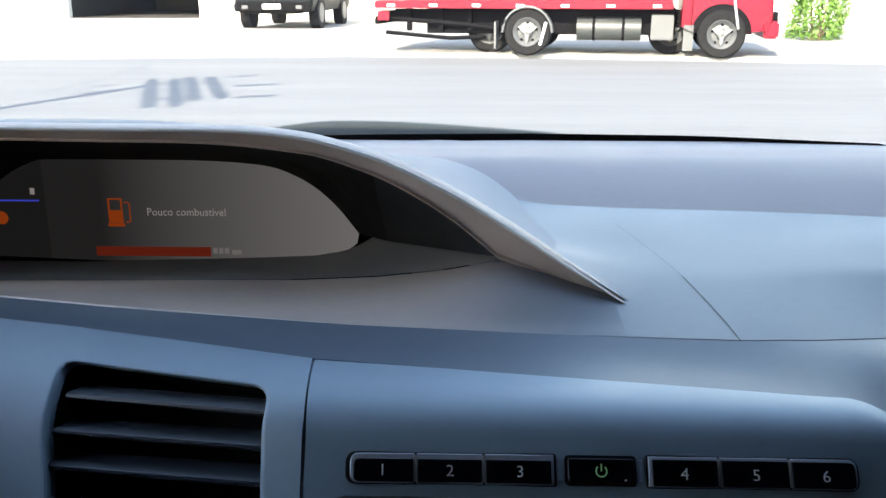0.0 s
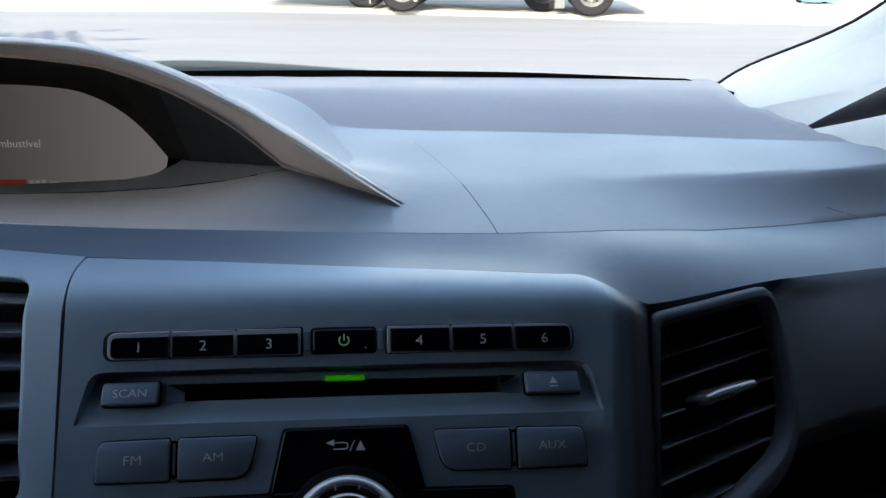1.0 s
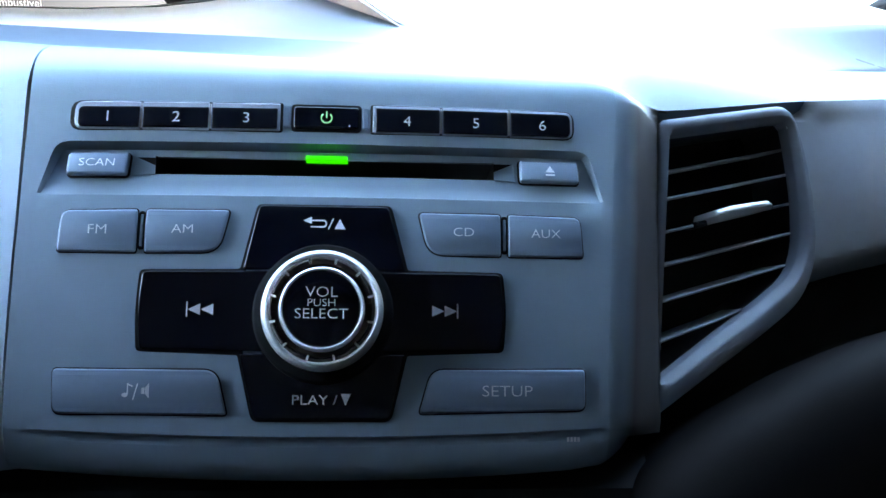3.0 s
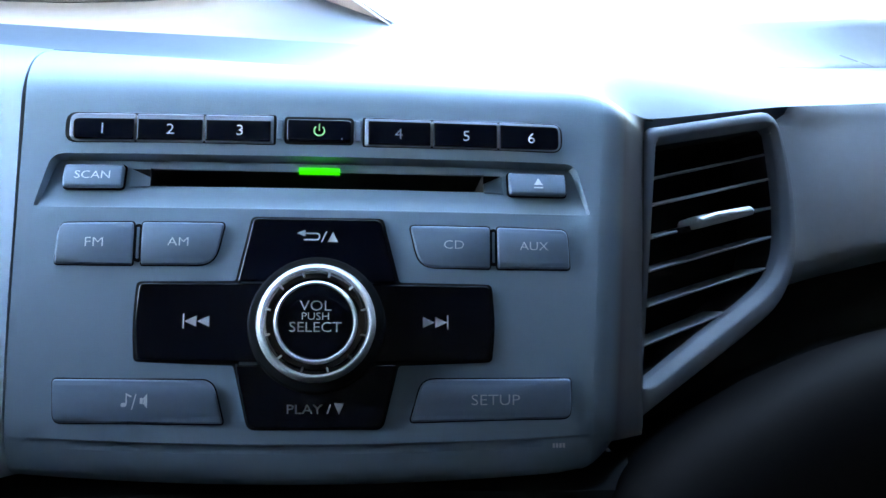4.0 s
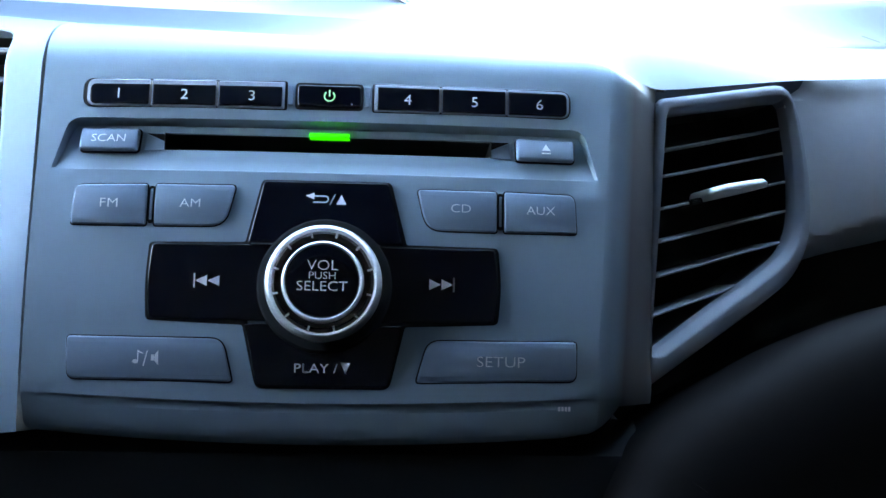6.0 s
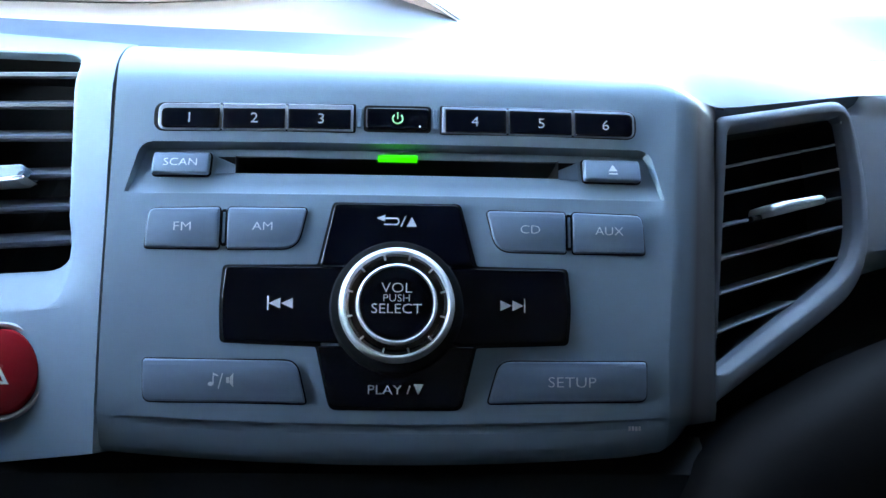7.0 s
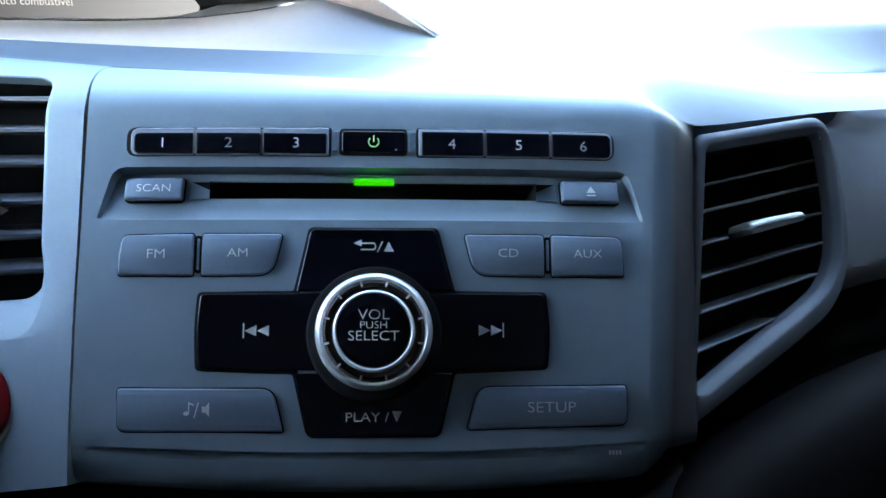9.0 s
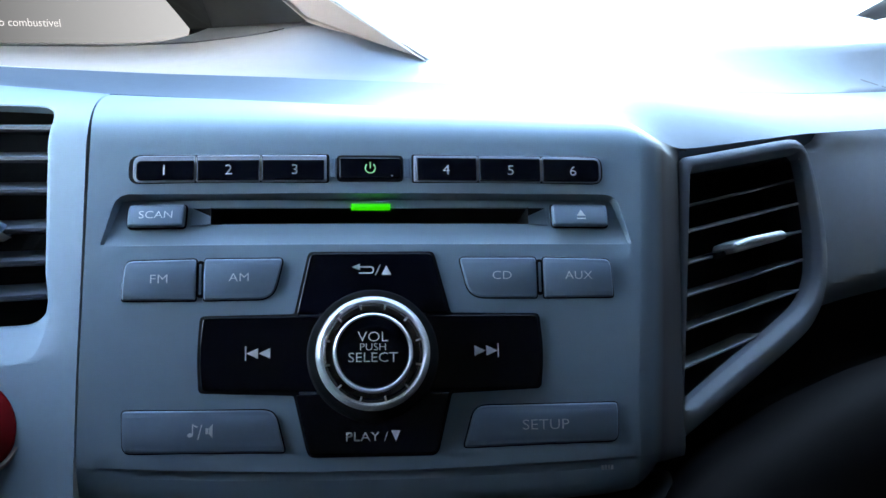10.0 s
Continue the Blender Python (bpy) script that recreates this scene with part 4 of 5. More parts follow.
ring = ring_points(left_vent_hole, 96)
rows = [[on_wing(p.x, d, p.y) for p in ring] for d in (0.0095, 0.02)] + [[sunk(p.x, d, p.y) for p in ring] for d in (0.051,)]
part("vent_frame", grid(rows, closed=True), BLACK, left_vent)
bm = bmesh.new()
bm.faces.new([bm.verts.new(sunk(p.x, 0.05, p.y)) for p in ring])
part("vent_back", bm, BLACK, left_vent)
for zr, zl in ((0.0925, 0.1030), (0.0788, 0.0865), (0.0655, 0.0720), (0.0500, 0.0530), (0.0370, 0.0385), (0.0235, 0.0225)):
    prof = [(0.004, 0.0), (0.0035, 0.0012), (0.0045, 0.0022), (0.020, 0.0085), (0.020, 0.0070), (0.006, -0.0006)]
    rows = []
    for d, dz in prof + prof[:1]:
        rows.append([sunk(-0.1265 + (-0.2250 + 0.1265) * k / 8, d, zr + (zl - zr) * k / 8 + dz) for k in range(9)])
    part("slat", grid(rows), SLAT_SHADED, left_vent)
tab = part("tab", plate(fillet([(-0.196, 0.0488), (-0.1500, 0.0488), (-0.1455, 0.0520), (-0.1480, 0.0552), (-0.196, 0.0556)], 0.0015), 0.012, -0.002, 0.0016, sunk), KEY, left_vent, "grey direction tab")
part("tab_edge", plate(fillet([(-0.196, 0.0478), (-0.1490, 0.0480), (-0.1455, 0.0496), (-0.196, 0.0496)], 0.0004), 0.010, -0.0028, 0.0006, sunk, 2), KNOB, tab, "chrome lower edge")

# ---- hazard switch ----
hazard = thing("hazard_switch", "round red hazard warning switch in a pale ring", "switch", PANEL @ Matrix.Translation((-0.1511, 0.0034 + 0.0112, -0.0262)))
part("ring", revolve([(0.0190, 0.004), (0.0190, -0.0006), (0.0183, -0.0014), (0.0172, -0.0010), (0.0168, 0.001), (0.0168, 0.003)], (0, 0, 0), 56), SILVER, hazard, "pale silver ring")
cap = part("button", revolve([(0.0166, 0.003), (0.0166, -0.0010), (0.0158, -0.0026), (0.0135, -0.0036), (0.009, -0.0043), (0.004, -0.0046), (0.0001, -0.0047)], (0, 0, 0), 56), RED_KEY, hazard, "glossy red button")
outer3 = [(0.0075 * math.cos(math.radians(a)), 0.0075 * math.sin(math.radians(a)) - 0.001) for a in (90, 210, 330)]
inner3 = [(0.0052 * math.cos(math.radians(a)), 0.0052 * math.sin(math.radians(a)) - 0.001) for a in (90, 210, 330)]
part("triangle", flat([[outer3[i], outer3[(i + 1) % 3], inner3[(i + 1) % 3], inner3[i]] for i in range(3)], -0.0050, straight, 0.001), MARK, cap, "pale warning triangle", smooth=False)


# the whole centre stack bows slightly: its top leans back, its foot stands more upright
def bow(v):
    """Bends a point of the stack, in panel coordinates."""
    d = 0.65 * v.z ** 2 if v.z < 0.083 else 0.00448 * smoothstep(0.118, 0.083, v.z)
    k = 1 + d / 0.344
    return Vector((0.005 + (v.x - 0.005) * k, v.y + d, -0.01 + (v.z + 0.01) * k))


for whole in (fascia, radio, left_vent, hazard):
    for ob in whole.children_recursive:
        for v in ob.data.vertices:
            v.co = bow(v.co)


# ---- display under its hood ----
display = thing("dash_display", "dark dashboard display under a silver-edged hood", "display")
HOOD_MID = -0.30
outer_pts = [(-0.30, 1.0095), (-0.2455, 1.0095), (-0.1995, 1.0098), (-0.169, 1.0093), (-0.1449, 1.0074), (-0.1239, 1.0035), (-0.094, 0.9943), (-0.0638, 0.9802), (-0.033, 0.9633), (-0.0023, 0.9446), (0.0310, 0.9246)]
inner_pts = [(-0.30, 1.0022), (-0.2482, 1.0020), (-0.2017, 1.0020), (-0.1709, 1.0006), (-0.1404, 0.9974), (-0.1252, 0.9943), (-0.0949, 0.9833), (-0.0644, 0.9659), (-0.0426, 0.9490), (-0.0343, 0.9423), (0.0305, 0.9240)]
NS = 60


def hood_y(x):
    return lerp((-0.30, -0.15, -0.05, 0.034), (0.215, 0.207, 0.203, 0.183), x)


def mirrored(row):
    """Both halves of a row about the hood's middle, left end first."""
    return [(2 * HOOD_MID - p[0], p[1], p[2]) for p in reversed(row)] + list(row)[1:]


def even(points, n):
    """Points of equal spacing along a smooth curve."""
    fine = curve([(p[0], p[1], 0) for p in points], 400)
    run = [0.0]
    for a, b in zip(fine, fine[1:]):
        run.append(run[-1] + (b - a).length)
    xs = [p.x for p in fine]
    zs = [p.y for p in fine]
    return [(float(np.interp(run[-1] * k / (n - 1), run, xs)), float(np.interp(run[-1] * k / (n - 1), run, zs))) for k in range(n)]


oc, ic = even(outer_pts, NS), even(inner_pts[:-1], NS - 14)
tail_a, tail_b = Vector(inner_pts[-2]), Vector(inner_pts[-1])
ic += [tuple(tail_a.lerp(tail_b, k / 14)) for k in range(1, 15)]


def between(t, dy, lift=0.0):
    row = []
    for (x0, z0), (x1, z1) in zip(oc, ic):
        p = Vector((x0, z0)).lerp(Vector((x1, z1)), t)
        n = Vector((x0 - x1, z0 - z1))
        n = (n.normalized() if n.length > 1e-6 else Vector((0, 1))) * smoothstep(0.030, -0.02, p.x)
        row.append((p.x + n.x * lift, hood_y(p.x) + dy, p.y + n.y * lift))
    return row


rows = [mirrored(between(*a)) for a in ((0.0, 0.012, 0.0012), (0.0, 0.003, 0.0012), (0.0, 0.0, 0.0008), (0.03, -0.0014, 0.0), (0.10, -0.0010, 0.0), (0.16, 0.0, 0.0), (0.5, 0.0030, 0.0), (0.84, 0.0056, 0.0), (0.90, 0.0056, 0.0), (0.95, 0.0044, 0.0), (1.0, 0.0048, 0.0), (1.0, 0.008, 0.0))]
part("hood_trim", grid(rows), TRIM_SILVER, display, "satin silver trim strip along the hood")
rows = []
for back, rise, wide in ((0.006, 0.0004, 0.0008), (0.014, 0.0006, 0.0025), (0.03, -0.0012, 0.005), (0.06, -0.0055, 0.008), (0.11, -0.0135, 0.010), (0.18, -0.025, 0.011), (0.28, -0.044, 0.008), (0.38, -0.075, -0.005), (0.50, -0.118, -0.025)):
    row = []
    for i, (x, z) in enumerate(oc):
        if x > -0.07:
            break
        s = smoothstep(0, 1, i / (NS - 1) * 1.25 - 0.1)
        row.append((x + wide * s * 0.25, hood_y(x) + back, z + rise + wide * (1 - s) * 0.2 - (0.34 * s + 0.2 * smoothstep(-0.12, -0.06, x)) * max(0.0, back - 0.008)))
    rows.append(mirrored(row))
part("hood", grid(rows), HOOD, display, "grey grained hood over the display")
rows = []
for q in range(9):      # skirt that runs from the trim's outer edge down into the pad
    t = q / 8
    row = []
    for x, z in [p for p in oc if p[0] > -0.19]:
        h = max(0.0, z - 0.925)
        a, c = Vector((x + 0.0008, hood_y(x) + 0.003, z + 0.0006)), Vector((x + 0.003 + 0.050 * smoothstep(-0.01, 0.080, h), hood_y(x) + 0.008 + 0.020 * smoothstep(0.0, 0.022, h) + 3.6 * h, 0.0))
        c.z = pad_z(c.x, c.y) - 0.0006
        b = Vector((a.x + 0.004 + 0.25 * (c.x - a.x), a.y + 0.42 * (c.y - a.y), c.z + (0.03 + 0.10 * smoothstep(0.035, 0.055, h) + 0.4 * smoothstep(-0.09, -0.15, x)) * (a.z - c.z)))
        row.append(a * (1 - t) ** 2 + b * 2 * t * (1 - t) + c * t * t)
    rows.append(row)
part("hood_skirt", grid(rows), FLANK, display, "grey flank between hood and pad")

# reveal: from the trim back to the screen
screen_half = even([(-0.30, 0.9645), (-0.2385, 0.9640), (-0.1989, 0.9613), (-0.1792, 0.9564), (-0.1597, 0.9457), (-0.1442, 0.9315), (-0.1290, 0.9120)], NS)
low_half = even([(-0.1290, 0.9120), (-0.1297, 0.9060), (-0.1374, 0.8999), (-0.1623, 0.8952), (-0.2036, 0.8933), (-0.30, 0.8898)], 24)
front = even(inner_pts[:-1], NS)
mid_half, rim_half = [], []
for (fx, fz), (sx, sz), i in zip(front, screen_half, range(NS)):
    t = 0.62
    x, z = fx + (sx - fx) * t, fz + (sz - fz) * t
    s = 1.0 if fx > -0.104 else 0.0
    mid_half.append((x + (-0.1045 - x) * s, 0.313, z + (0.9205 - z) * s))
    s = 1.0 if fx > -0.086 else 0.0
    rim_half.append((x + (-0.1045 - x) * s, 0.313, z + (0.9205 - z) * s))
rows = [mirrored([(x, hood_y(x) + 0.0075, z) for x, z in front]), mirrored([(x + (m[0] - x) * 0.5, (hood_y(x) + 0.0075 + m[1]) / 2, z + (m[2] - z) * 0.5) for (x, z), m in zip(front, mid_half)]), mirrored(mid_half)]
cut = min(i for i in range(NS) if front[i][0] > -0.104)
last = 2 * NS - 2
part("reveal", grid(rows, skip=lambda i, j: j > last - (NS - cut) or j < NS - cut - 1), BLACK, display, "black inner wall of the hood")
part("side_facet", grid([r[last - (NS - cut) + 1:] for r in rows]), FACET, display, "charcoal side wall of the hood")
part("side_facet", grid([r[:NS - cut] for r in rows]), FACET, display, "charcoal side wall of the hood")
part("trim_edge", tube(mirrored(between(0.985, 0.0040)), lambda p: 0.0005 * (1 - 0.6 * smoothstep(-0.04, 0.031, max(p.x, 2 * HOOD_MID - p.x))), 6), TRIM_SILVER, display, "fine inner edge of the hood trim")
part("trim_edge", tube(mirrored(between(0.03, -0.0016)), lambda p: 0.0011 * (1 - 0.7 * smoothstep(-0.03, 0.031, max(p.x, 2 * HOOD_MID - p.x))), 6), HIGHLIGHT, display, "highlight along the hood trim, drawn as a pale tube")
rows = [mirrored(rim_half), mirrored([(x, 0.362, z) for x, z in screen_half])]
part("bezel", grid(rows), BLACK, display, "glossy black bezel")
outline = [(x, z) for x, z in screen_half] + [(x, z) for x, z in low_half][1:]
outline = [(p[0], p[1]) for p in outline] + [(2 * HOOD_MID - x, z) for x, z in reversed(outline)][1:-1]
part("tunnel", grid([[(x, 0.362, z) for x, z in outline], [(HOOD_MID + (x - HOOD_MID) * 1.06, 0.495, z + (-0.021 if z > 0.93 else -0.05)) for x, z in outline]], closed=True), BLACK, display, "black tunnel before the screen")
bm = bmesh.new()
bm.faces.new([bm.verts.new((HOOD_MID + (x - HOOD_MID) * 1.065, 0.4925, z + (-0.0205 if z > 0.93 else -0.0505))) for x, z in outline])
SCREEN = material("display_glass", (0.02, 0.02, 0.021), 0.22, vary=0.1, scale=8, emit=(0.80, 0.86, 0.95), emit_strength=0.006)
nt = SCREEN.node_tree
tc, split, span = nt.nodes.new("ShaderNodeTexCoord"), nt.nodes.new("ShaderNodeSeparateXYZ"), nt.nodes.new("ShaderNodeMapRange")
span.inputs["From Min"].default_value, span.inputs["From Max"].default_value = -0.37, -0.15
span.inputs["To Min"].default_value, span.inputs["To Max"].default_value = 0.0020, 0.0200
nt.links.new(tc.outputs["Object"], split.inputs[0])
nt.links.new(split.outputs["X"], span.inputs["Value"])
nt.links.new(span.outputs[0], nt.nodes["Principled BSDF"].inputs["Emission Strength"])
screen_part = part("screen", bm, SCREEN, display, "dark grey lit screen", smooth=False)
dark = bmesh.new()
dark.faces.new([dark.verts.new((x, 0.4918, z)) for x, z in ((-0.480, 0.850), (-0.417, 0.842), (-0.417, 0.939), (-0.429, 0.935), (-0.449, 0.925), (-0.465, 0.911), (-0.480, 0.890))])
part("dark_screen", dark, material("dark_display_glass", (0.02, 0.02, 0.021), 0.22, vary=0.1, scale=8, emit=(0.80, 0.86, 0.95), emit_strength=0.0014), display, "black part of the screen", smooth=False)
ORANGE = material("orange_pixels", (0.5, 0.08, 0.01), 0.5, scale=300, emit=(1.0, 0.17, 0.03), emit_strength=0.024)
RED_BAR = material("red_pixels", (0.4, 0.05, 0.02), 0.5, scale=300, emit=(1.0, 0.13, 0.07), emit_strength=0.011)
BLUE = material("blue_pixels", (0.02, 0.03, 0.4), 0.5, scale=300, emit=(0.06, 0.10, 1.0), emit_strength=0.06)
PALE = material("pale_pixels", (0.5, 0.5, 0.5), 0.5, scale=300, emit=(0.9, 0.92, 1.0), emit_strength=0.027)


def shown(name, polys, mat, label=""):
    bm = bmesh.new()
    for poly in polys:
        bm.faces.new([bm.verts.new((p[0], 0.4912, p[1])) for p in poly])
    return part(name, bm, mat, screen_part, label, smooth=False)


fx, fz, k = -0.3635, 0.8810, 1.16
shown("pump_icon", [[(fx + k * x, fz + k * z) for x, z in q] for q in (rect(0.0, 0.0, 0.0125, 0.0025), rect(0.0008, 0.0027, 0.0117, 0.0125), rect(0.0008, 0.0125, 0.0022, 0.0205), rect(0.0103, 0.0125, 0.0117, 0.0205), rect(0.0008, 0.0205, 0.0117, 0.0217),
      rect(0.0130, 0.0180, 0.0165, 0.0190), rect(0.0165, 0.0035, 0.0175, 0.0180), rect(0.0137, 0.0030, 0.0165, 0.0040))], ORANGE, "orange fuel pump symbol")
bm = lettering("Pouco combust\u00edvel", 0.0095, -0.2945, 0.8940, 0.4910, straight, 0.95)
part("message", bm, PALE, screen_part, "pale lit message words", smooth=False)
shown("fuel_bar", [rect(-0.3765, 0.8545, -0.2755, 0.8630)], RED_BAR, "red lit bar")
FAINT = material("faint_pixels", (0.3, 0.3, 0.3), 0.5, scale=300, emit=(0.9, 0.92, 1.0), emit_strength=0.016)
shown("fuel_mark", [rect(-0.2735 + 0.005 * q, 0.8572, -0.2698 + 0.005 * q, 0.8622) for q in range(3)], FAINT)
shown("fuel_mark", [rect(-0.2570, 0.8565, -0.2490, 0.8605)], FAINT)
shown("blue_line", [rect(-0.50, 0.9028, -0.422, 0.9042)], BLUE, "thin blue lit line")
shown("scale_mark", [rect(-0.429, 0.9090, -0.425, 0.9145)], PALE)
shown("scale_mark", [rect(-0.460, 0.9090, -0.456, 0.9145)], PALE)
shown("lamp_mark", [[(-0.457 + 0.006 * math.cos(a * 0.5236), 0.888 + 0.006 * math.sin(a * 0.5236)) for a in range(12)]], ORANGE, "orange warning light")


# ---- windscreen, pillar and cabin ----
def base_line(x):
    """Where the windscreen meets the dashboard: y for each x."""
    return lerp((-1.1, -0.8, -0.55, -0.35, -0.169, 0.013, 0.203, 0.39, 0.47, 0.56, 0.64), (0.40, 0.52, 0.64, 0.70, 0.733, 0.745, 0.735, 0.685, 0.64, 0.57, 0.48), x)


def screen_point(x, t):
    """On the glass: t = 0 at the foot, 1 at the roof."""
    foot = Vector((x, base_line(x) + 0.045, 0.885))
    head = Vector((-0.14 + (x + 0.14) * 0.86, 0.185 - 0.10 * ((x + 0.14) / 0.72) ** 2, 1.398))
    p = foot.lerp(head, t)
    p.z += 0.03 * math.sin(math.pi * t)
    return p


glass_xs = [-0.764 + 0.052 * k for k in range(28)]
windscreen = thing("windscreen", "clear windscreen with a black edge band", "windscreen")
pane = part("pane", grid([[screen_point(x, k / 12) for x in glass_xs] for k in range(13)]), GLASS, windscreen, "clear faintly green glass")
pane.visible_shadow = False
if sum((p.normal.y for p in pane.data.polygons)) > 0:      # the sheet faces the cabin
    pane.data.flip_normals()
part("edge_band", grid([[screen_point(x, t * 0.062 * (1 - 0.8 * smoothstep(0.40, 0.47, x))) + Vector((0, -0.003, 0)) for x in glass_xs if x < 0.47] for t in (0.0, 0.5, 1.0)]), BLACK, windscreen, "black printed edge band")

pillar = thing("pillar_trim", "pale plastic trim of the windscreen pillar", "pillar trim")
stations = (((0.418, 0.745, 0.893), (0.455, 0.665, 0.872), (0.50, 0.50, 0.84)), ((0.455, 0.715, 0.932), (0.51, 0.62, 0.918), (0.55, 0.46, 0.885)), ((0.53, 0.61, 1.00), (0.58, 0.53, 0.985), (0.62, 0.40, 0.95)),
            ((0.565, 0.50, 1.10), (0.60, 0.44, 1.09), (0.63, 0.36, 1.06)), ((0.56, 0.36, 1.23), (0.60, 0.32, 1.22), (0.63, 0.25, 1.20)), ((0.52, 0.20, 1.385), (0.57, 0.18, 1.38), (0.61, 0.15, 1.375)))
cols = [curve([s[j] for s in stations], 30) for j in range(3)]
rows = []
for i in range(30):
    rows.append(curve([cols[0][i] + Vector((0.012, 0.012, -0.006)), cols[0][i], cols[1][i], cols[2][i]], 13))
part("trim_face", grid(rows), TRIM, pillar)
part("glass_seal", tube([cols[0][i] + Vector((-0.001, 0.004, 0.0)) for i in range(30)], 0.0020, 8), BLACK, pillar, "thin black seal along the glass")
seal = bmesh.new()
ends = [Vector((0.474, 0.600, 0.884)), Vector((0.488, 0.555, 0.906)), Vector((0.502, 0.51, 0.928)), Vector((0.52, 0.44, 0.965))]
rings = []
for p, r in zip(ends, (0.002, 0.009, 0.015, 0.018)):
    rings.append([seal.verts.new(p + Vector((-0.55, -0.2, 0.81)) * r * math.cos(2 * math.pi * k / 10) + Vector((-0.4, -0.6, -0.3)) * r * 0.6 * math.sin(2 * math.pi * k / 10)) for k in range(10)])
for a, b in zip(rings, rings[1:]):
    for j in range(10):
        seal.faces.new((a[j], a[(j + 1) % 10], b[(j + 1) % 10], b[j]))
seal.faces.new(rings[0])
seal.faces.new(rings[-1])
part("window_seal", seal, CHARCOAL, pillar, "dark seal strip at the side window")


def slab(name, points, thick, mat, label, category, kind="structure"):
    """A wall or pane over its corners, given thickness."""
    bm = bmesh.new()
    p = [Vector(q) for q in points]
    nrm = (p[1] - p[0]).cross(p[2] - p[0]).normalized() * thick
    a, b = [bm.verts.new(q) for q in p], [bm.verts.new(q + nrm) for q in p]
    bm.faces.new(a)
    bm.faces.new(list(reversed(b)))
    for j in range(len(p)):
        bm.faces.new((a[j], a[(j + 1) % len(p)], b[(j + 1) % len(p)], b[j]))
    return tagged(part(name, bm, mat, None, smooth=False), label, category, "", kind)


# near-black tint, made up to hold back light from the passenger side
TINT = glass("tinted_glass", (0.03, 0.034, 0.036))
slab("ceiling", [(-0.73, 0.205, 1.398), (0.63, 0.205, 1.398), (0.66, -0.5, 1.44), (-0.76, -0.5, 1.44)], 0.03, LINER, "dark blue-grey cloth headliner of the car roof", "ceiling")
# unseen wall set close behind to darken the lower fascia
slab("wall_back", [(-0.77, -0.5, 0.3), (0.68, -0.5, 0.3), (0.68, -0.5, 1.44), (-0.77, -0.5, 1.44)], -0.05, LOWER, "unseen dark wall set close behind to hold back light", "wall")
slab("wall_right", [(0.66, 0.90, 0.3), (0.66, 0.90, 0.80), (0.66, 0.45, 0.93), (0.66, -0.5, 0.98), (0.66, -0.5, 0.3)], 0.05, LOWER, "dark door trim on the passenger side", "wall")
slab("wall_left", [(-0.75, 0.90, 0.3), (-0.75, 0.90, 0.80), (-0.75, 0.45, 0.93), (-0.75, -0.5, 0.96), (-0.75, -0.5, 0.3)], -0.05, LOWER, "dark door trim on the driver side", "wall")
slab("floor", [(-0.77, 0.9, 0.3), (0.68, 0.9, 0.3), (0.68, -0.5, 0.3), (-0.77, -0.5, 0.3)], -0.05, BLACK, "black carpeted cabin floor", "floor")
slab("wall_front", [(-0.77, 0.86, 0.3), (0.68, 0.86, 0.3), (0.68, 0.86, 0.84), (-0.77, 0.86, 0.84)], 0.03, BLACK, "black bulkhead below the windscreen", "wall")
WIN_END = -0.20
SIDE = glass("side_glass", (0.93, 0.95, 0.95))
slab("window_2", [(-0.745, 0.45, 0.93), (-0.73, 0.20, 1.40), (-0.745, WIN_END, 1.42), (-0.745, WIN_END, 0.96)], -0.004, SIDE, "clear driver window glass", "window")
slab("window_1", [(0.655, 0.45, 0.93), (0.64, 0.16, 1.40), (0.655, -0.5, 1.44), (0.655, -0.5, 0.98)], 0.004, TINT, "unseen side window, tinted near black to hold back light", "window")
# unseen wall and block added to hold back light from the driver window
slab("wall_pillar", [(-0.75, WIN_END, 0.96), (-0.75, WIN_END, 1.42), (-0.75, -0.5, 1.44), (-0.75, -0.5, 0.96)], -0.05, LINER, "unseen dark wall added to cut the light of the driver window", "wall")
slab("wall_driver", [(-0.75, 0.16, 0.30), (-0.335, 0.16, 0.30), (-0.335, 0.16, 0.925), (-0.75, 0.16, 0.925)], 0.30, LOWER, "unseen dark block added to shade the lower fascia", "wall")
COWL = material("grey_green_plastic", (0.024, 0.029, 0.029), 0.7, vary=0.15, scale=12, grain=0.1, grain_scale=900, spec=0.3)
cowl = thing("cowl_panel", "grey-green plastic cowl outside the foot of the windscreen", "cowl")
crest = curve([(-0.36, 0.90, 0.890), (-0.31, 0.90, 0.9030), (-0.25, 0.90, 0.9110), (-0.175, 0.90, 0.9122), (-0.078, 0.90, 0.9078), (0.05, 0.90, 0.8985), (0.14, 0.895, 0.889), (0.30, 0.88, 0.875)], 40)
part("cowl_face", grid([[p + Vector((0, dy, dz)) for p in crest] for dy, dz in ((-0.055, -0.045), (-0.030, -0.018), (-0.008, -0.003), (0.0, 0.0), (0.02, -0.001), (0.06, -0.03))]), COWL, cowl)


# ---- street ----
ASPHALT = material("worn_asphalt", (0.14, 0.146, 0.154), 0.9, vary=0.15, scale=0.8, stretch=(0.12, 1.6, 1.0), grain=0.5, grain_scale=60, spec=0.2)
CONCRETE = material("pale_concrete", (0.27, 0.262, 0.25), 0.9, vary=0.1, scale=0.6, grain=0.3, grain_scale=40, spec=0.2)
WALL = material("white_render", (0.74, 0.72, 0.68), 0.85, vary=0.06, scale=1.5, spec=0.25)
DARK_IN = material("dim_interior", (0.05, 0.048, 0.045), 0.9, vary=0.2, scale=2, spec=0.2)
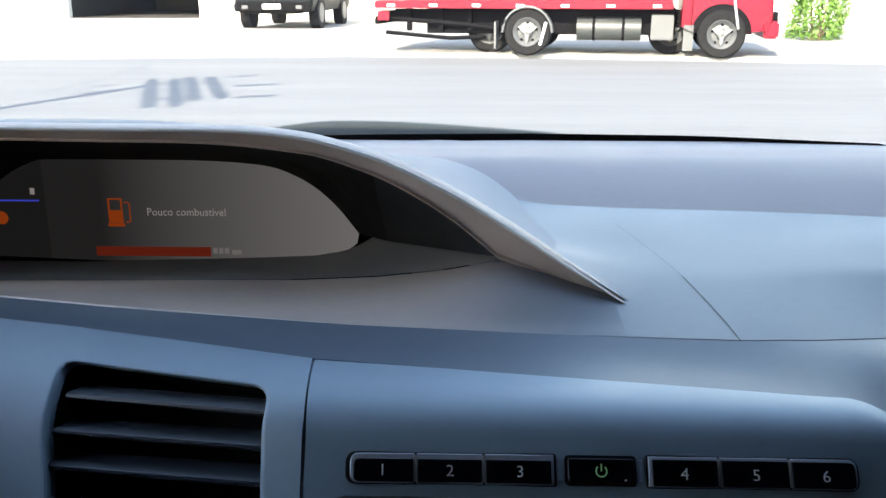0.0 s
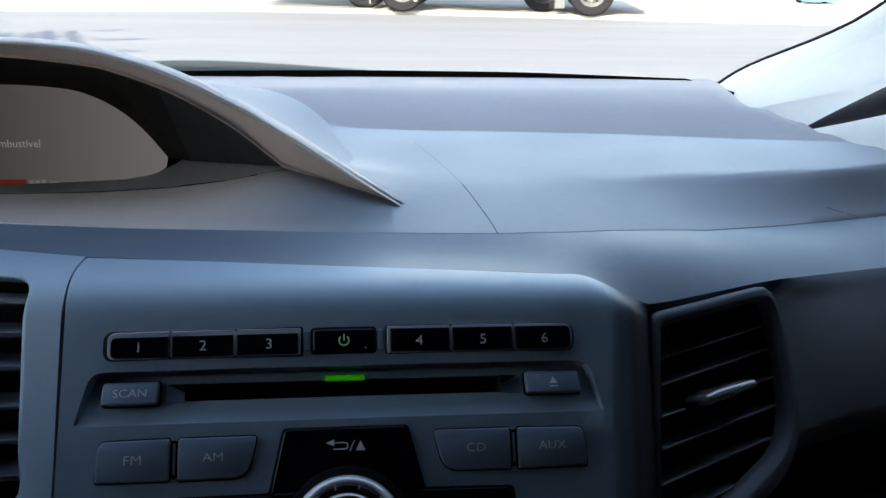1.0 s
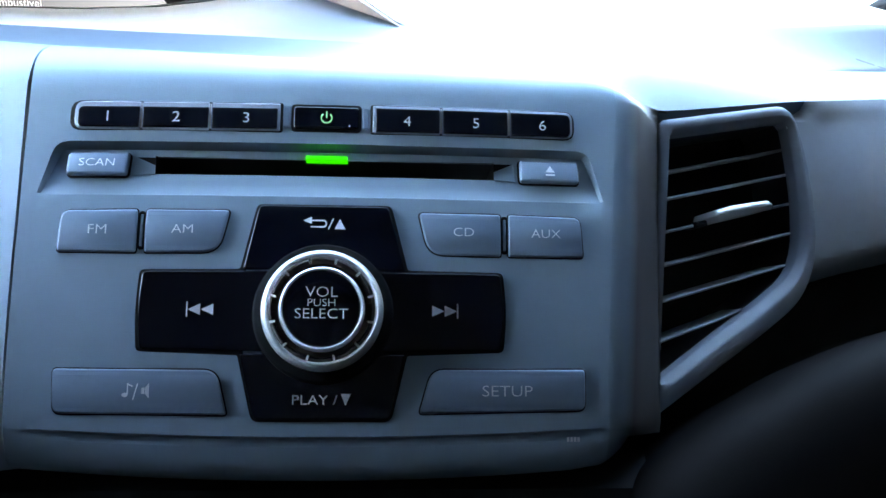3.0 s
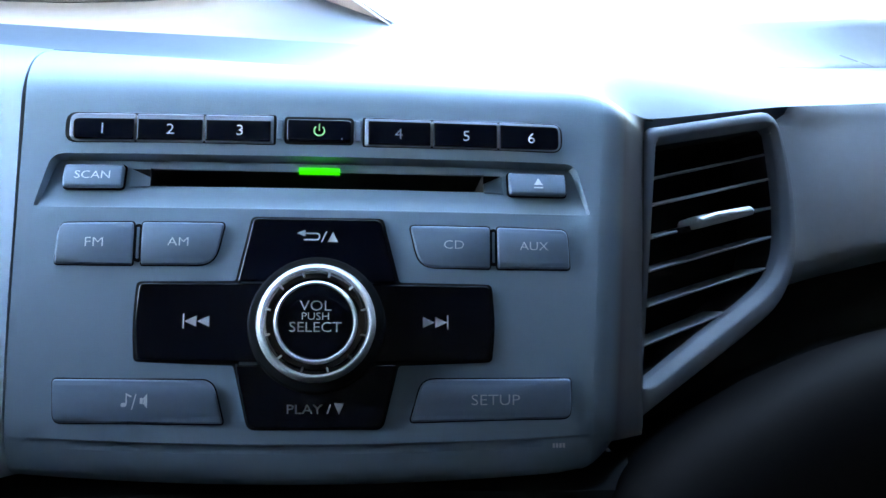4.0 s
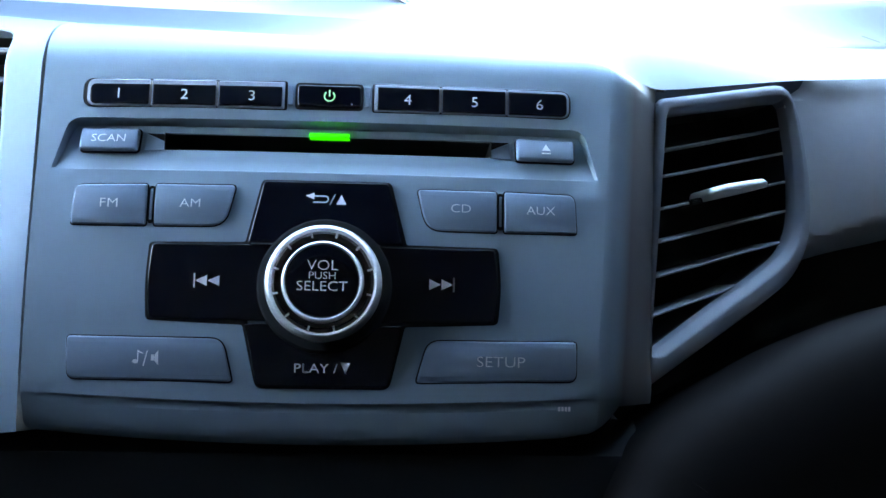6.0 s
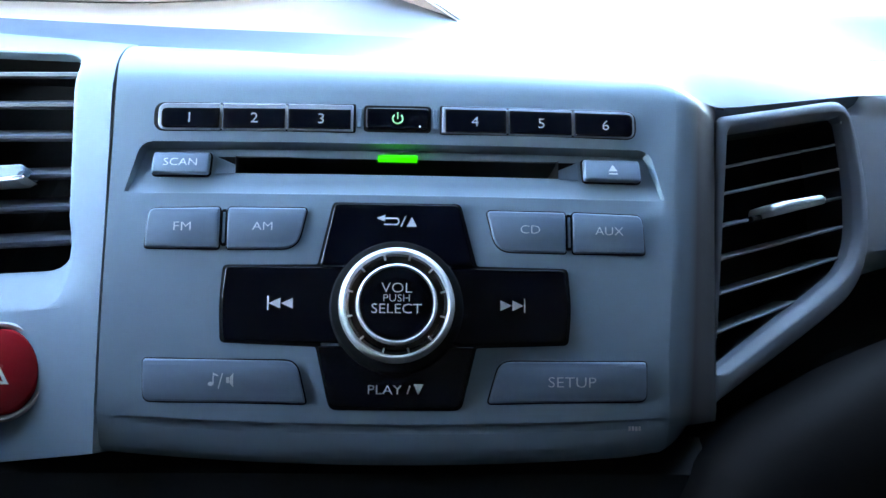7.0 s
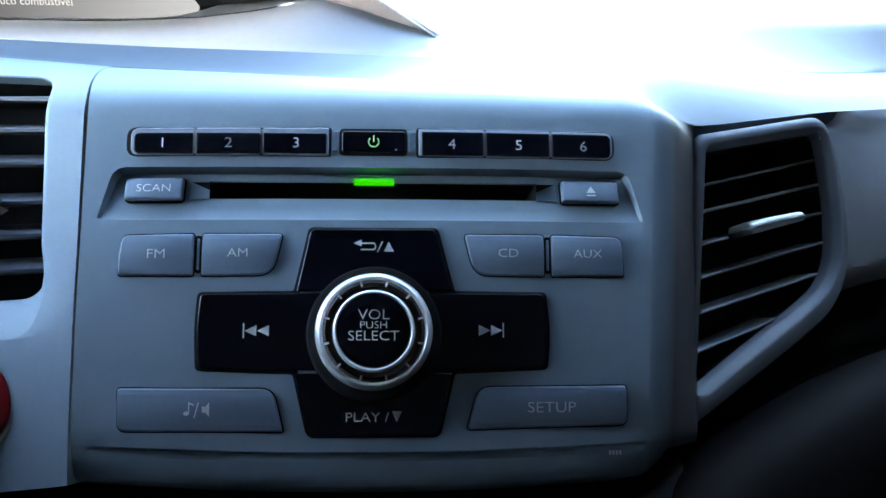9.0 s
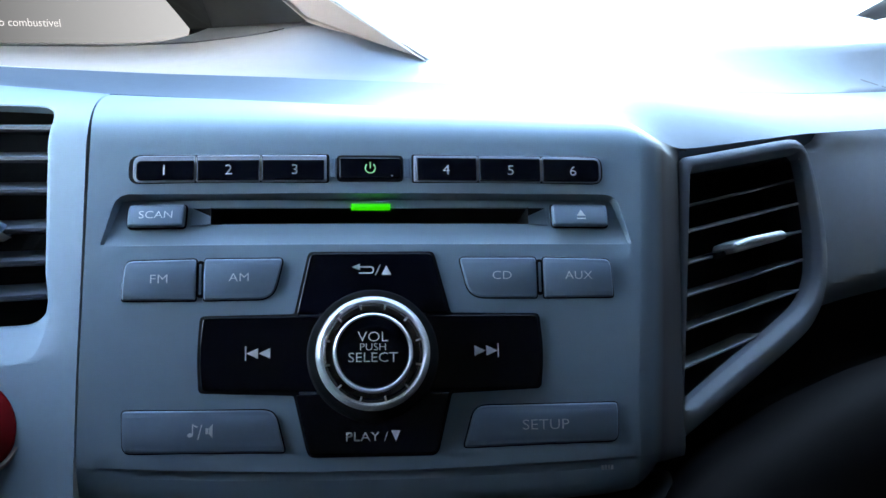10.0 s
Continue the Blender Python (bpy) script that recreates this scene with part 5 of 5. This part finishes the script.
RED_PAINT = material("red_paint", (0.20, 0.002, 0.016), 0.4, vary=0.05, scale=4, coat=0.1, spec=0.25)
CHASSIS = material("dirty_black_steel", (0.004, 0.004, 0.005), 0.8, vary=0.3, scale=6, spec=0.1)
TYRE = material("tyre_rubber", (0.010, 0.010, 0.011), 0.85, vary=0.2, scale=12, spec=0.15)
STEEL = material("grey_steel", (0.42, 0.43, 0.44), 0.4, metal=0.6, vary=0.15, scale=8)
TANK = material("green_grey_tank", (0.035, 0.040, 0.041), 0.45, vary=0.15, scale=8)
RIM = material("dull_rim_paint", (0.09, 0.095, 0.10), 0.5, metal=0.3, vary=0.2, scale=9)
HUB = material("hub_paint", (0.20, 0.205, 0.21), 0.45, metal=0.3, vary=0.15, scale=12)
BOX_GREY = material("grey_box_paint", (0.085, 0.09, 0.095), 0.5, vary=0.15, scale=9)
WHITE = material("white_paint", (0.8, 0.8, 0.8), 0.4, vary=0.04, scale=10)
SUV_PAINT = material("dark_green_grey_paint", (0.006, 0.009, 0.012), 0.5, vary=0.08, scale=5, spec=0.12)
DARK_GLASS = material("dark_vehicle_glass", (0.01, 0.012, 0.014), 0.08, vary=0.1, scale=5)
LAMP = material("lamp_glass", (0.55, 0.56, 0.58), 0.15, vary=0.1, scale=20)
TEAL = material("teal_plastic", (0.05, 0.32, 0.33), 0.5, vary=0.08, scale=6)
BLUE_PAINT = material("blue_paint", (0.04, 0.08, 0.30), 0.5, vary=0.08, scale=6)
LEAF = material("bright_leaves", (0.09, 0.19, 0.03), 0.6, vary=0.35, scale=9, per_object=0.0)
WOOD = material("brown_branch", (0.12, 0.08, 0.05), 0.8, vary=0.2, scale=20)

bm = grid([[(x, y, 0.0) for x in (-2500, -60, -20, -8, 0, 8, 20, 60, 2500)] for y in (-2500, -30, 0, 6, 14, 30, 60, 2500)])
tagged(part("ground", bm, ASPHALT), "worn grey asphalt road and open ground", "ground", "", "structure")


def kerb_at(x):
    return lerp((-30, -7, -2, 1, 5.7, 30), (12.4, 13.3, 14.0, 13.75, 12.75, 9.5), x)


rows = []
fx = [-30 + 1.0 * k for k in range(61)]
for d, z in ((0.0, 0.0), (0.02, 0.05), (0.05, 0.06), (0.12, 0.06), (4.0, 0.07), (15.4, 0.09)):
    rows.append([(x, kerb_at(x) + d if d < 15 else 29.4, z) for x in fx])
tagged(part("pavement", grid(rows), CONCRETE), "pale sunlit concrete forecourt with a low edge", "pavement", "", "structure")


def wheel_at(parent, x, y, r, width, name="wheel", steel=RIM):
    """A road wheel on an axle along y."""
    w = part(name, revolve([(r * 0.55, 0.0), (r * 0.62, -0.01), (r * 0.93, -0.01), (r, 0.02), (r, width - 0.03), (r * 0.93, width), (0.02, width)], (x, y, r + 0.06), 32), TYRE, parent, "black rubber tyre")
    part("rim", revolve([(r * 0.62, -0.012), (r * 0.60, -0.02), (r * 0.52, 0.0), (r * 0.42, 0.03), (r * 0.24, 0.02), (r * 0.20, -0.03), (r * 0.08, -0.045), (0.001, -0.045)], (x, y, r + 0.06), 28), steel, w, "pale steel rim")
    star = bmesh.new()
    for k in range(3):
        a = 2 * math.pi * k / 3 + 0.5
        pts = [(r * 0.10, a - 1.05), (r * 0.30, a - 0.25), (r * 0.50, a), (r * 0.30, a + 0.25), (r * 0.10, a + 1.05)]
        star.faces.new([star.verts.new((x + q * math.cos(b), y - 0.047 + q * 0.1, r + 0.06 + q * math.sin(b))) for q, b in pts])
    part("hub_star", star, HUB, w, "pale three-armed hub", smooth=False)
    for k in range(5):
        a = 2 * math.pi * k / 5 + 0.3
        part("hub_hole", revolve([(r * 0.07, 0.0), (0.001, -0.002)], (x + r * 0.42 * math.cos(a), y + 0.018, r + 0.06 + r * 0.42 * math.sin(a)), 10), CHASSIS, w)
    return w


# ---- flatbed truck: built facing +x, its near side at y = 0 ----
truck = thing("flatbed_truck", "red flatbed truck with black chassis on the forecourt edge", "truck", pose(0.76, 13.62, -0.01, 0, 0, -10))
part("chassis_rail", box((-2.4, 0.45, 0.52), (3.6, 0.55, 0.70), bevel=0.01), CHASSIS, truck)
part("chassis_rail", box((-2.4, 1.35, 0.52), (3.6, 1.45, 0.70), bevel=0.01), CHASSIS, truck)
part("under_frame", box((-1.6, 0.30, 0.36), (2.15, 1.8, 0.76), bevel=0.01), CHASSIS, truck, "black bed frame")
part("bed", box((-2.35, -0.02, 0.74), (2.1, 1.95, 0.85), bevel=0.012), RED_PAINT, truck, "red bed edge")
part("side_board", box((-2.35, -0.03, 0.855), (2.1, 0.01, 1.26), bevel=0.008), RED_PAINT, truck, "red drop side")
part("side_board", box((-2.35, 1.92, 0.855), (2.1, 1.96, 1.26), bevel=0.008), RED_PAINT, truck, "red drop side")
part("head_board", box((2.04, 0.0, 0.855), (2.10, 1.93, 1.65), bevel=0.008), RED_PAINT, truck)
for k in range(7):
    part("reflector", box((-2.15 + 0.66 * k, -0.026, 0.765), (-2.03 + 0.66 * k, -0.019, 0.805)), WHITE, truck, "white reflector")
part("tail_beam", box((-2.38, 0.1, 0.50), (-2.30, 1.85, 0.62), bevel=0.01), CHASSIS, truck)
part("ramp", tube([(-2.35, 0.2, 0.60), (-1.0, 0.2, 0.50), (-0.55, 0.25, 0.45)], 0.035, 8), CHASSIS, truck, "black folded ramp rail")
part("ramp", tube([(-2.2, 0.1, 0.38), (-1.2, 0.1, 0.30), (-0.7, 0.15, 0.32)], 0.03, 8), CHASSIS, truck)
for x in (-1.9, -1.4, -0.95):
    part("bracket", box((x, 0.2, 0.40), (x + 0.07, 0.3, 0.745)), CHASSIS, truck)
wheel_at(truck, 0.0, 0.0, 0.345, 0.26)
wheel_at(truck, 0.0, 1.64, 0.345, 0.26)
wheel_at(truck, -0.64, 0.5, 0.345, 0.26)
wheel_at(truck, 2.79, -0.01, 0.335, 0.22)
wheel_at(truck, 2.79, 1.62, 0.335, 0.22)
wheel_at(truck, 2.10, 0.6, 0.335, 0.22)
arc = [(0.37 * math.cos(math.radians(a)), 0.37 * math.sin(math.radians(a)) + 0.40) for a in range(0, 181, 15)]
for s in (1.0,):
    part("mudguard", grid([[(x * s, y, z) for x, z in arc] for y in (-0.03, 0.28)]), BOX_GREY, truck, "grey mudguard")
part("guard_lip", tube([(x, -0.025, z) for x, z in arc], 0.02, 8), BOX_GREY, truck, "grey mudguard lip")
part("guard_stay", tube([(0.28, -0.03, 0.55), (0.20, -0.04, 0.22)], 0.022, 8), WHITE, truck, "white guard stay")
part("mud_flap", box((-0.50, 0.0, 0.16), (-0.47, 0.27, 0.55)), BOX_GREY, truck)
part("tail_lamp", box((-2.30, -0.04, 0.56), (-2.12, 0.02, 0.70), bevel=0.01), RED_PAINT, truck, "red tail lamp")
part("mud_flap", box((2.26, 0.05, 0.16), (2.40, 0.07, 0.52)), BOX_GREY, truck)
part("fuel_tank", tube([(0.72, 0.28, 0.45), (0.76, 0.28, 0.45), (1.62, 0.28, 0.45), (1.66, 0.28, 0.45)], 0.17, 20), TANK, truck, "grey-green cylindrical tank")
for x in (0.95, 1.38):
    part("tank_strap", tube([(x, 0.28, 0.45), (x + 0.04, 0.28, 0.45)], 0.176, 20), CHASSIS, truck)
part("battery_box", box((1.80, 0.10, 0.30), (2.12, 0.45, 0.66), bevel=0.012), BOX_GREY, truck, "grey battery box")
# cab
prof = [(2.22, 0.50), (2.40, 0.42), (3.12, 0.42), (3.42, 0.45), (3.47, 0.62), (3.45, 0.98), (3.38, 1.16), (3.12, 1.30), (2.78, 1.98), (2.60, 2.06), (2.22, 2.06)]
rows = [[(x, y, z) for x, z in prof] for y in (0.10, 0.02, 0.0, 0.0)] + [[(x, y, z) for x, z in prof] for y in (0.5, 1.0, 1.5, 1.93, 1.95, 1.87)]
part("cab", grid(rows, closed=True), RED_PAINT, truck, "red painted cab")
bm = bmesh.new()
for y in (0.10, 1.87):
    bm.faces.new([bm.verts.new((x, y, z)) for x, z in prof])
part("cab_side", bm, RED_PAINT, truck, "red cab side", smooth=False)
arch = [(2.79 + 0.42 * math.cos(math.radians(a)), 0.40 + 0.42 * math.sin(math.radians(a))) for a in range(0, 181, 12)]
bm = bmesh.new()
bm.faces.new([bm.verts.new((x, 0.092, z)) for x, z in arch])
part("wheel_arch", bm, CHASSIS, truck, "dark wheel arch", smooth=False)
part("door_window", plate(fillet([(2.36, 1.30), (3.05, 1.30), (2.74, 1.90), (2.36, 1.92)], 0.05), 0.01, -0.006, 0.004, straight), DARK_GLASS, truck, "dark cab window")
part("windscreen", grid([[(3.16 - 0.36 * t, y, 1.32 + 0.62 * t) for y in (0.14, 0.6, 1.35, 1.81)] for t in (0, 0.5, 1)]), DARK_GLASS, truck)
part("bumper", box((3.36, 0.02, 0.34), (3.57, 1.93, 0.58), bevel=0.03), RED_PAINT, truck, "red front bumper")
part("headlight", box((3.42, 0.12, 0.66), (3.485, 0.42, 0.86), bevel=0.02), LAMP, truck)
part("headlight", box((3.42, 1.53, 0.66), (3.485, 1.83, 0.86), bevel=0.02), LAMP, truck)
part("mirror_arm", tube([(2.92, -0.02, 0.95), (2.95, -0.12, 0.72), (3.0, -0.10, 0.48)], 0.018, 8), STEEL, truck)
part("door_seam", tube([(2.36, -0.004, 0.50), (2.36, -0.004, 1.28)], 0.005, 6), CHASSIS, truck)
part("door_handle", box((2.42, -0.025, 1.12), (2.56, 0.0, 1.16), bevel=0.005), CHASSIS, truck)

# ---- dark sport utility car, seen head on ----
suv = thing("parked_car", "dark green-grey off-road car parked before the building", "car", pose(-4.66, 21.2, 0.05, 0, 0, -5) @ Matrix.Scale(1.03, 4))
ring_prof = [(-0.86, 0.42), (-0.90, 0.60), (-0.90, 0.95), (-0.86, 1.05), (-0.72, 1.60), (-0.60, 1.70), (0.60, 1.70), (0.72, 1.60), (0.86, 1.05), (0.90, 0.95), (0.90, 0.60), (0.86, 0.42), (0.5, 0.36), (-0.5, 0.36)]


def squash(y):
    """How the body's height changes along its length."""
    return lerp((0.0, 0.15, 1.15, 1.75, 3.6, 3.9), (0.95, 1.02, 1.06, 1.70, 1.72, 1.05), y)


rows = []
for y in (0.0, 0.05, 0.15, 0.6, 1.15, 1.45, 1.75, 2.6, 3.6, 3.85, 3.9):
    top = squash(y)
    k = 0.95 if y in (0.0, 3.9) else 1.0
    rows.append([(x * k, y, z if z < 0.96 else 0.96 + (z - 0.96) * max(0.02, (top - 0.96) / 0.74)) for x, z in ring_prof])
bm = grid(rows, closed=True)
bm.faces.new([bm.verts.new(p) for p in rows[0]])
bm.faces.new([bm.verts.new(p) for p in rows[-1]])
part("body", bm, SUV_PAINT, suv, "dark painted body")
part("windscreen", grid([[(x, 1.18 + 0.50 * t, 1.09 + 0.55 * t) for x in (-0.72 + 0.1 * t, 0, 0.72 - 0.1 * t)] for t in (0, 1)]), DARK_GLASS, suv)
part("bumper", box((-0.88, -0.12, 0.40), (0.88, 0.06, 0.62), bevel=0.03), CHASSIS, suv, "dark front bumper")
part("grille", box((-0.42, -0.03, 0.70), (0.42, 0.02, 0.90), bevel=0.01), CHASSIS, suv, "black grille")
for s in (-1, 1):
    part("headlight", box((s * 0.66 - 0.17, -0.03, 0.70), (s * 0.66 + 0.17, 0.03, 0.90), bevel=0.02), LAMP, suv)
    part("fog_lamp", box((s * 0.62 - 0.07, -0.13, 0.47), (s * 0.62 + 0.07, -0.11, 0.55), bevel=0.008), BOX_GREY, suv)
    for y in (0.75, 3.1):
        w = part("wheel", tube([(s * 0.70, y, 0.37), (s * 0.72, y, 0.37), (s * 0.90, y, 0.37), (s * 0.92, y, 0.37)], 0.36, 28), TYRE, suv, "black tyre")
        part("rim", tube([(s * 0.915, y, 0.37), (s * 0.925, y, 0.37)], 0.22, 20), RIM, w, "grey rim")
plate_part = part("number_plate", box((-0.21, -0.135, 0.47), (0.21, -0.12, 0.58), bevel=0.004), WHITE, suv, "pale number plate")
part("plate_bar", box((-0.16, -0.139, 0.50), (0.16, -0.1355, 0.55)), STEEL, plate_part)

# ---- building with an open garage, behind the forecourt ----
building = thing("garage_building", "white rendered building with an open garage bay", "building")
H = 4.2
for lo, hi in ((-30.0, -12.45), (-8.4, 14.0)):
    part("wall", box((lo, 28.0, 0.05), (hi, 28.3, H), bevel=0.02), WALL, building, "white rendered wall")
part("wall", box((-12.45, 28.0, 2.9), (-8.4, 28.3, H), bevel=0.02), WALL, building, "white rendered lintel")
part("roof", box((-30.3, 27.7, H), (14.3, 38.0, H + 0.25), bevel=0.03), WALL, building, "pale flat roof")
for lo, hi in (((-12.6, 28.3, 0.05), (-12.45, 36.0, H)), ((-8.4, 28.3, 0.05), (-8.25, 36.0, H)), ((-12.6, 36.0, 0.05), (-8.25, 36.2, H))):
    part("bay_wall", box(lo, hi), DARK_IN, building, "dim bay wall")
part("bay_floor", box((-12.45, 28.0, 0.03), (-8.4, 36.0, 0.1)), DARK_IN, building)
part("shutter", box((-12.45, 28.05, 2.35), (-8.4, 28.15, 2.9)), STEEL, building, "rolled-up grey shutter")
frame_blue = thing("blue_gate_post", "blue painted steel gate post by the building", "gate post", pose(-14.6, 26.6, 0.06))
part("post", box((-0.28, -0.1, 0.0), (0.28, 0.1, 2.4), bevel=0.02), BLUE_PAINT, frame_blue)
part("cap", box((-0.32, -0.14, 2.4), (0.32, 0.14, 2.48), bevel=0.02), WHITE, frame_blue)

# ---- hedge bush, white wall and bin beside the truck ----
bush = thing("bush", "bright green leafy bush beside a white wall", "bush", pose(6.35, 17.3, 0.05))
stems = bmesh.new()
rng = random.Random(5)
for k in range(9):
    a = rng.uniform(0, 6.28)
    tube([(0.1 * math.cos(a), 0.1 * math.sin(a), 0), (0.25 * math.cos(a), 0.2 * math.sin(a), 0.6), (0.42 * math.cos(a + 0.3), 0.35 * math.sin(a + 0.3), 1.5)], 0.018, 6, stems)
part("stems", stems, WOOD, bush)
verts, faces = [], []
for k in range(5200):
    a, h = rng.uniform(0, 6.28), rng.uniform(0.0, 1.0)
    rad = (0.46 + 0.10 * math.sin(3 * a + 5 * h) + 0.07 * math.sin(7 * a - 9 * h)) * (1.0 - 0.35 * h * h) * rng.uniform(0.72, 1.04)
    c = Vector((rad * math.cos(a), rad * 0.8 * math.sin(a), 0.05 + 1.95 * h))
    d1 = Vector((rng.uniform(-1, 1), rng.uniform(-1, 1), rng.uniform(-1, 1))).normalized()
    d2 = d1.cross(Vector((rng.uniform(-1, 1), rng.uniform(-1, 1), rng.uniform(-1, 1)))).normalized()
    s = rng.uniform(0.03, 0.055)
    i = len(verts)
    verts += [tuple(c - d1 * s), tuple(c + d2 * s * 0.5), tuple(c + d1 * s), tuple(c - d2 * s * 0.5)]
    faces.append((i, i + 1, i + 2, i + 3))
me = bpy.data.meshes.new("leaves")
me.from_pydata(verts, [], faces)
me.materials.append(LEAF)
leaves = new("leaves", me)
leaves.parent = bush
side_wall = thing("yard_wall", "white painted yard wall with a capping", "wall")
part("wall_body", box((6.95, 17.6, 0.04), (16.0, 17.85, 2.3), bevel=0.015), WALL, side_wall)
part("capping", box((6.9, 17.55, 2.3), (16.05, 17.9, 2.38), bevel=0.015), CONCRETE, side_wall)
drum = thing("white_drum", "white plastic drum standing by the yard wall", "drum", pose(7.35, 16.9, 0.06))
bm = bmesh.new()
tube([(0, 0, 0), (0, 0, 0.02), (0, 0, 0.80), (0, 0, 0.84)], 0.30, 24, bm)
part("drum_body", bm, WHITE, drum)
part("drum_rim", tube([(0, 0, 0.80), (0, 0, 0.87)], 0.32, 24), WHITE, drum)
skip = thing("waste_bin", "teal plastic waste bin standing by the yard wall", "bin", pose(8.75, 16.6, 0.06))
part("bin_body", grid([[(sx * w, sy * w * 0.75, z) for sx, sy in ((-1, -1), (1, -1), (1, 1), (-1, 1))] for w, z in ((0.30, 0.06), (0.38, 0.95))], closed=True), TEAL, skip, "teal bin body")
part("bin_lid", box((-0.40, -0.32, 0.95), (0.40, 0.32, 1.03), bevel=0.03), TEAL, skip)
for s in (-0.25, 0.25):
    part("bin_wheel", tube([(s - 0.03, 0.2, 0.07), (s + 0.03, 0.2, 0.07)], 0.07, 14), TYRE, skip)

# ---- utility pole behind the car: its drums and wires throw the shadow on the road ----
def over(x, y, h):
    """The place at height h whose sun shadow falls on the road at x, y."""
    return Vector((x, y, 0)) + SUN_FROM * (h / SUN_FROM.z)


pole = thing("utility_pole", "grey concrete utility pole with transformer drums and wires", "utility pole")
foot = over(-3.9, 9.1, 5.0)
part("mast", tube([(foot.x, foot.y, 0), (foot.x, foot.y, 3.0), (foot.x, foot.y, 5.6)], 0.075, 12), CONCRETE, pole, "concrete mast")


def aloft(name, points, radius, mat, label=""):
    part(name, tube([over(x, y, 5.0) for x, y in points], radius, 8), mat, pole, label)


for a, b in (((-3.02, 7.98), (-3.84, 10.47)), ((-2.79, 8.07), (-3.58, 10.47)), ((-2.74, 8.49), (-3.48, 10.75)), ((-2.52, 8.68), (-3.23, 10.75))):
    aloft("cross_arm", (a, ((a[0] + b[0]) / 2, (a[1] + b[1]) / 2), b), 0.055, STEEL, "grey cross arm")
aloft("cable", ((-5.2, 6.6), (-4.23, 7.64), (-3.81, 8.20), (-3.41, 8.89), (-2.98, 9.81)), 0.012, CHASSIS, "thick black cable")
for pts in (((-4.25, 9.66), (-4.04, 9.84)), ((-4.07, 9.07), (-3.84, 9.34)), ((-4.68, 11.86), (-4.42, 12.12)), ((-2.99, 10.83), (-2.71, 10.98)), ((-2.69, 9.81), (-2.25, 9.94)), ((-2.40, 8.77), (-2.05, 8.88)), ((-3.21, 8.52), (-2.82, 8.76)), ((-3.70, 9.91), (-3.03, 10.23))):
    aloft("insulator", pts, 0.05, STEEL, "grey rod insulator")
aloft("wire", ((-4.53, 8.91), (-4.46, 10.01), (-4.46, 11.62)), 0.014, CHASSIS)
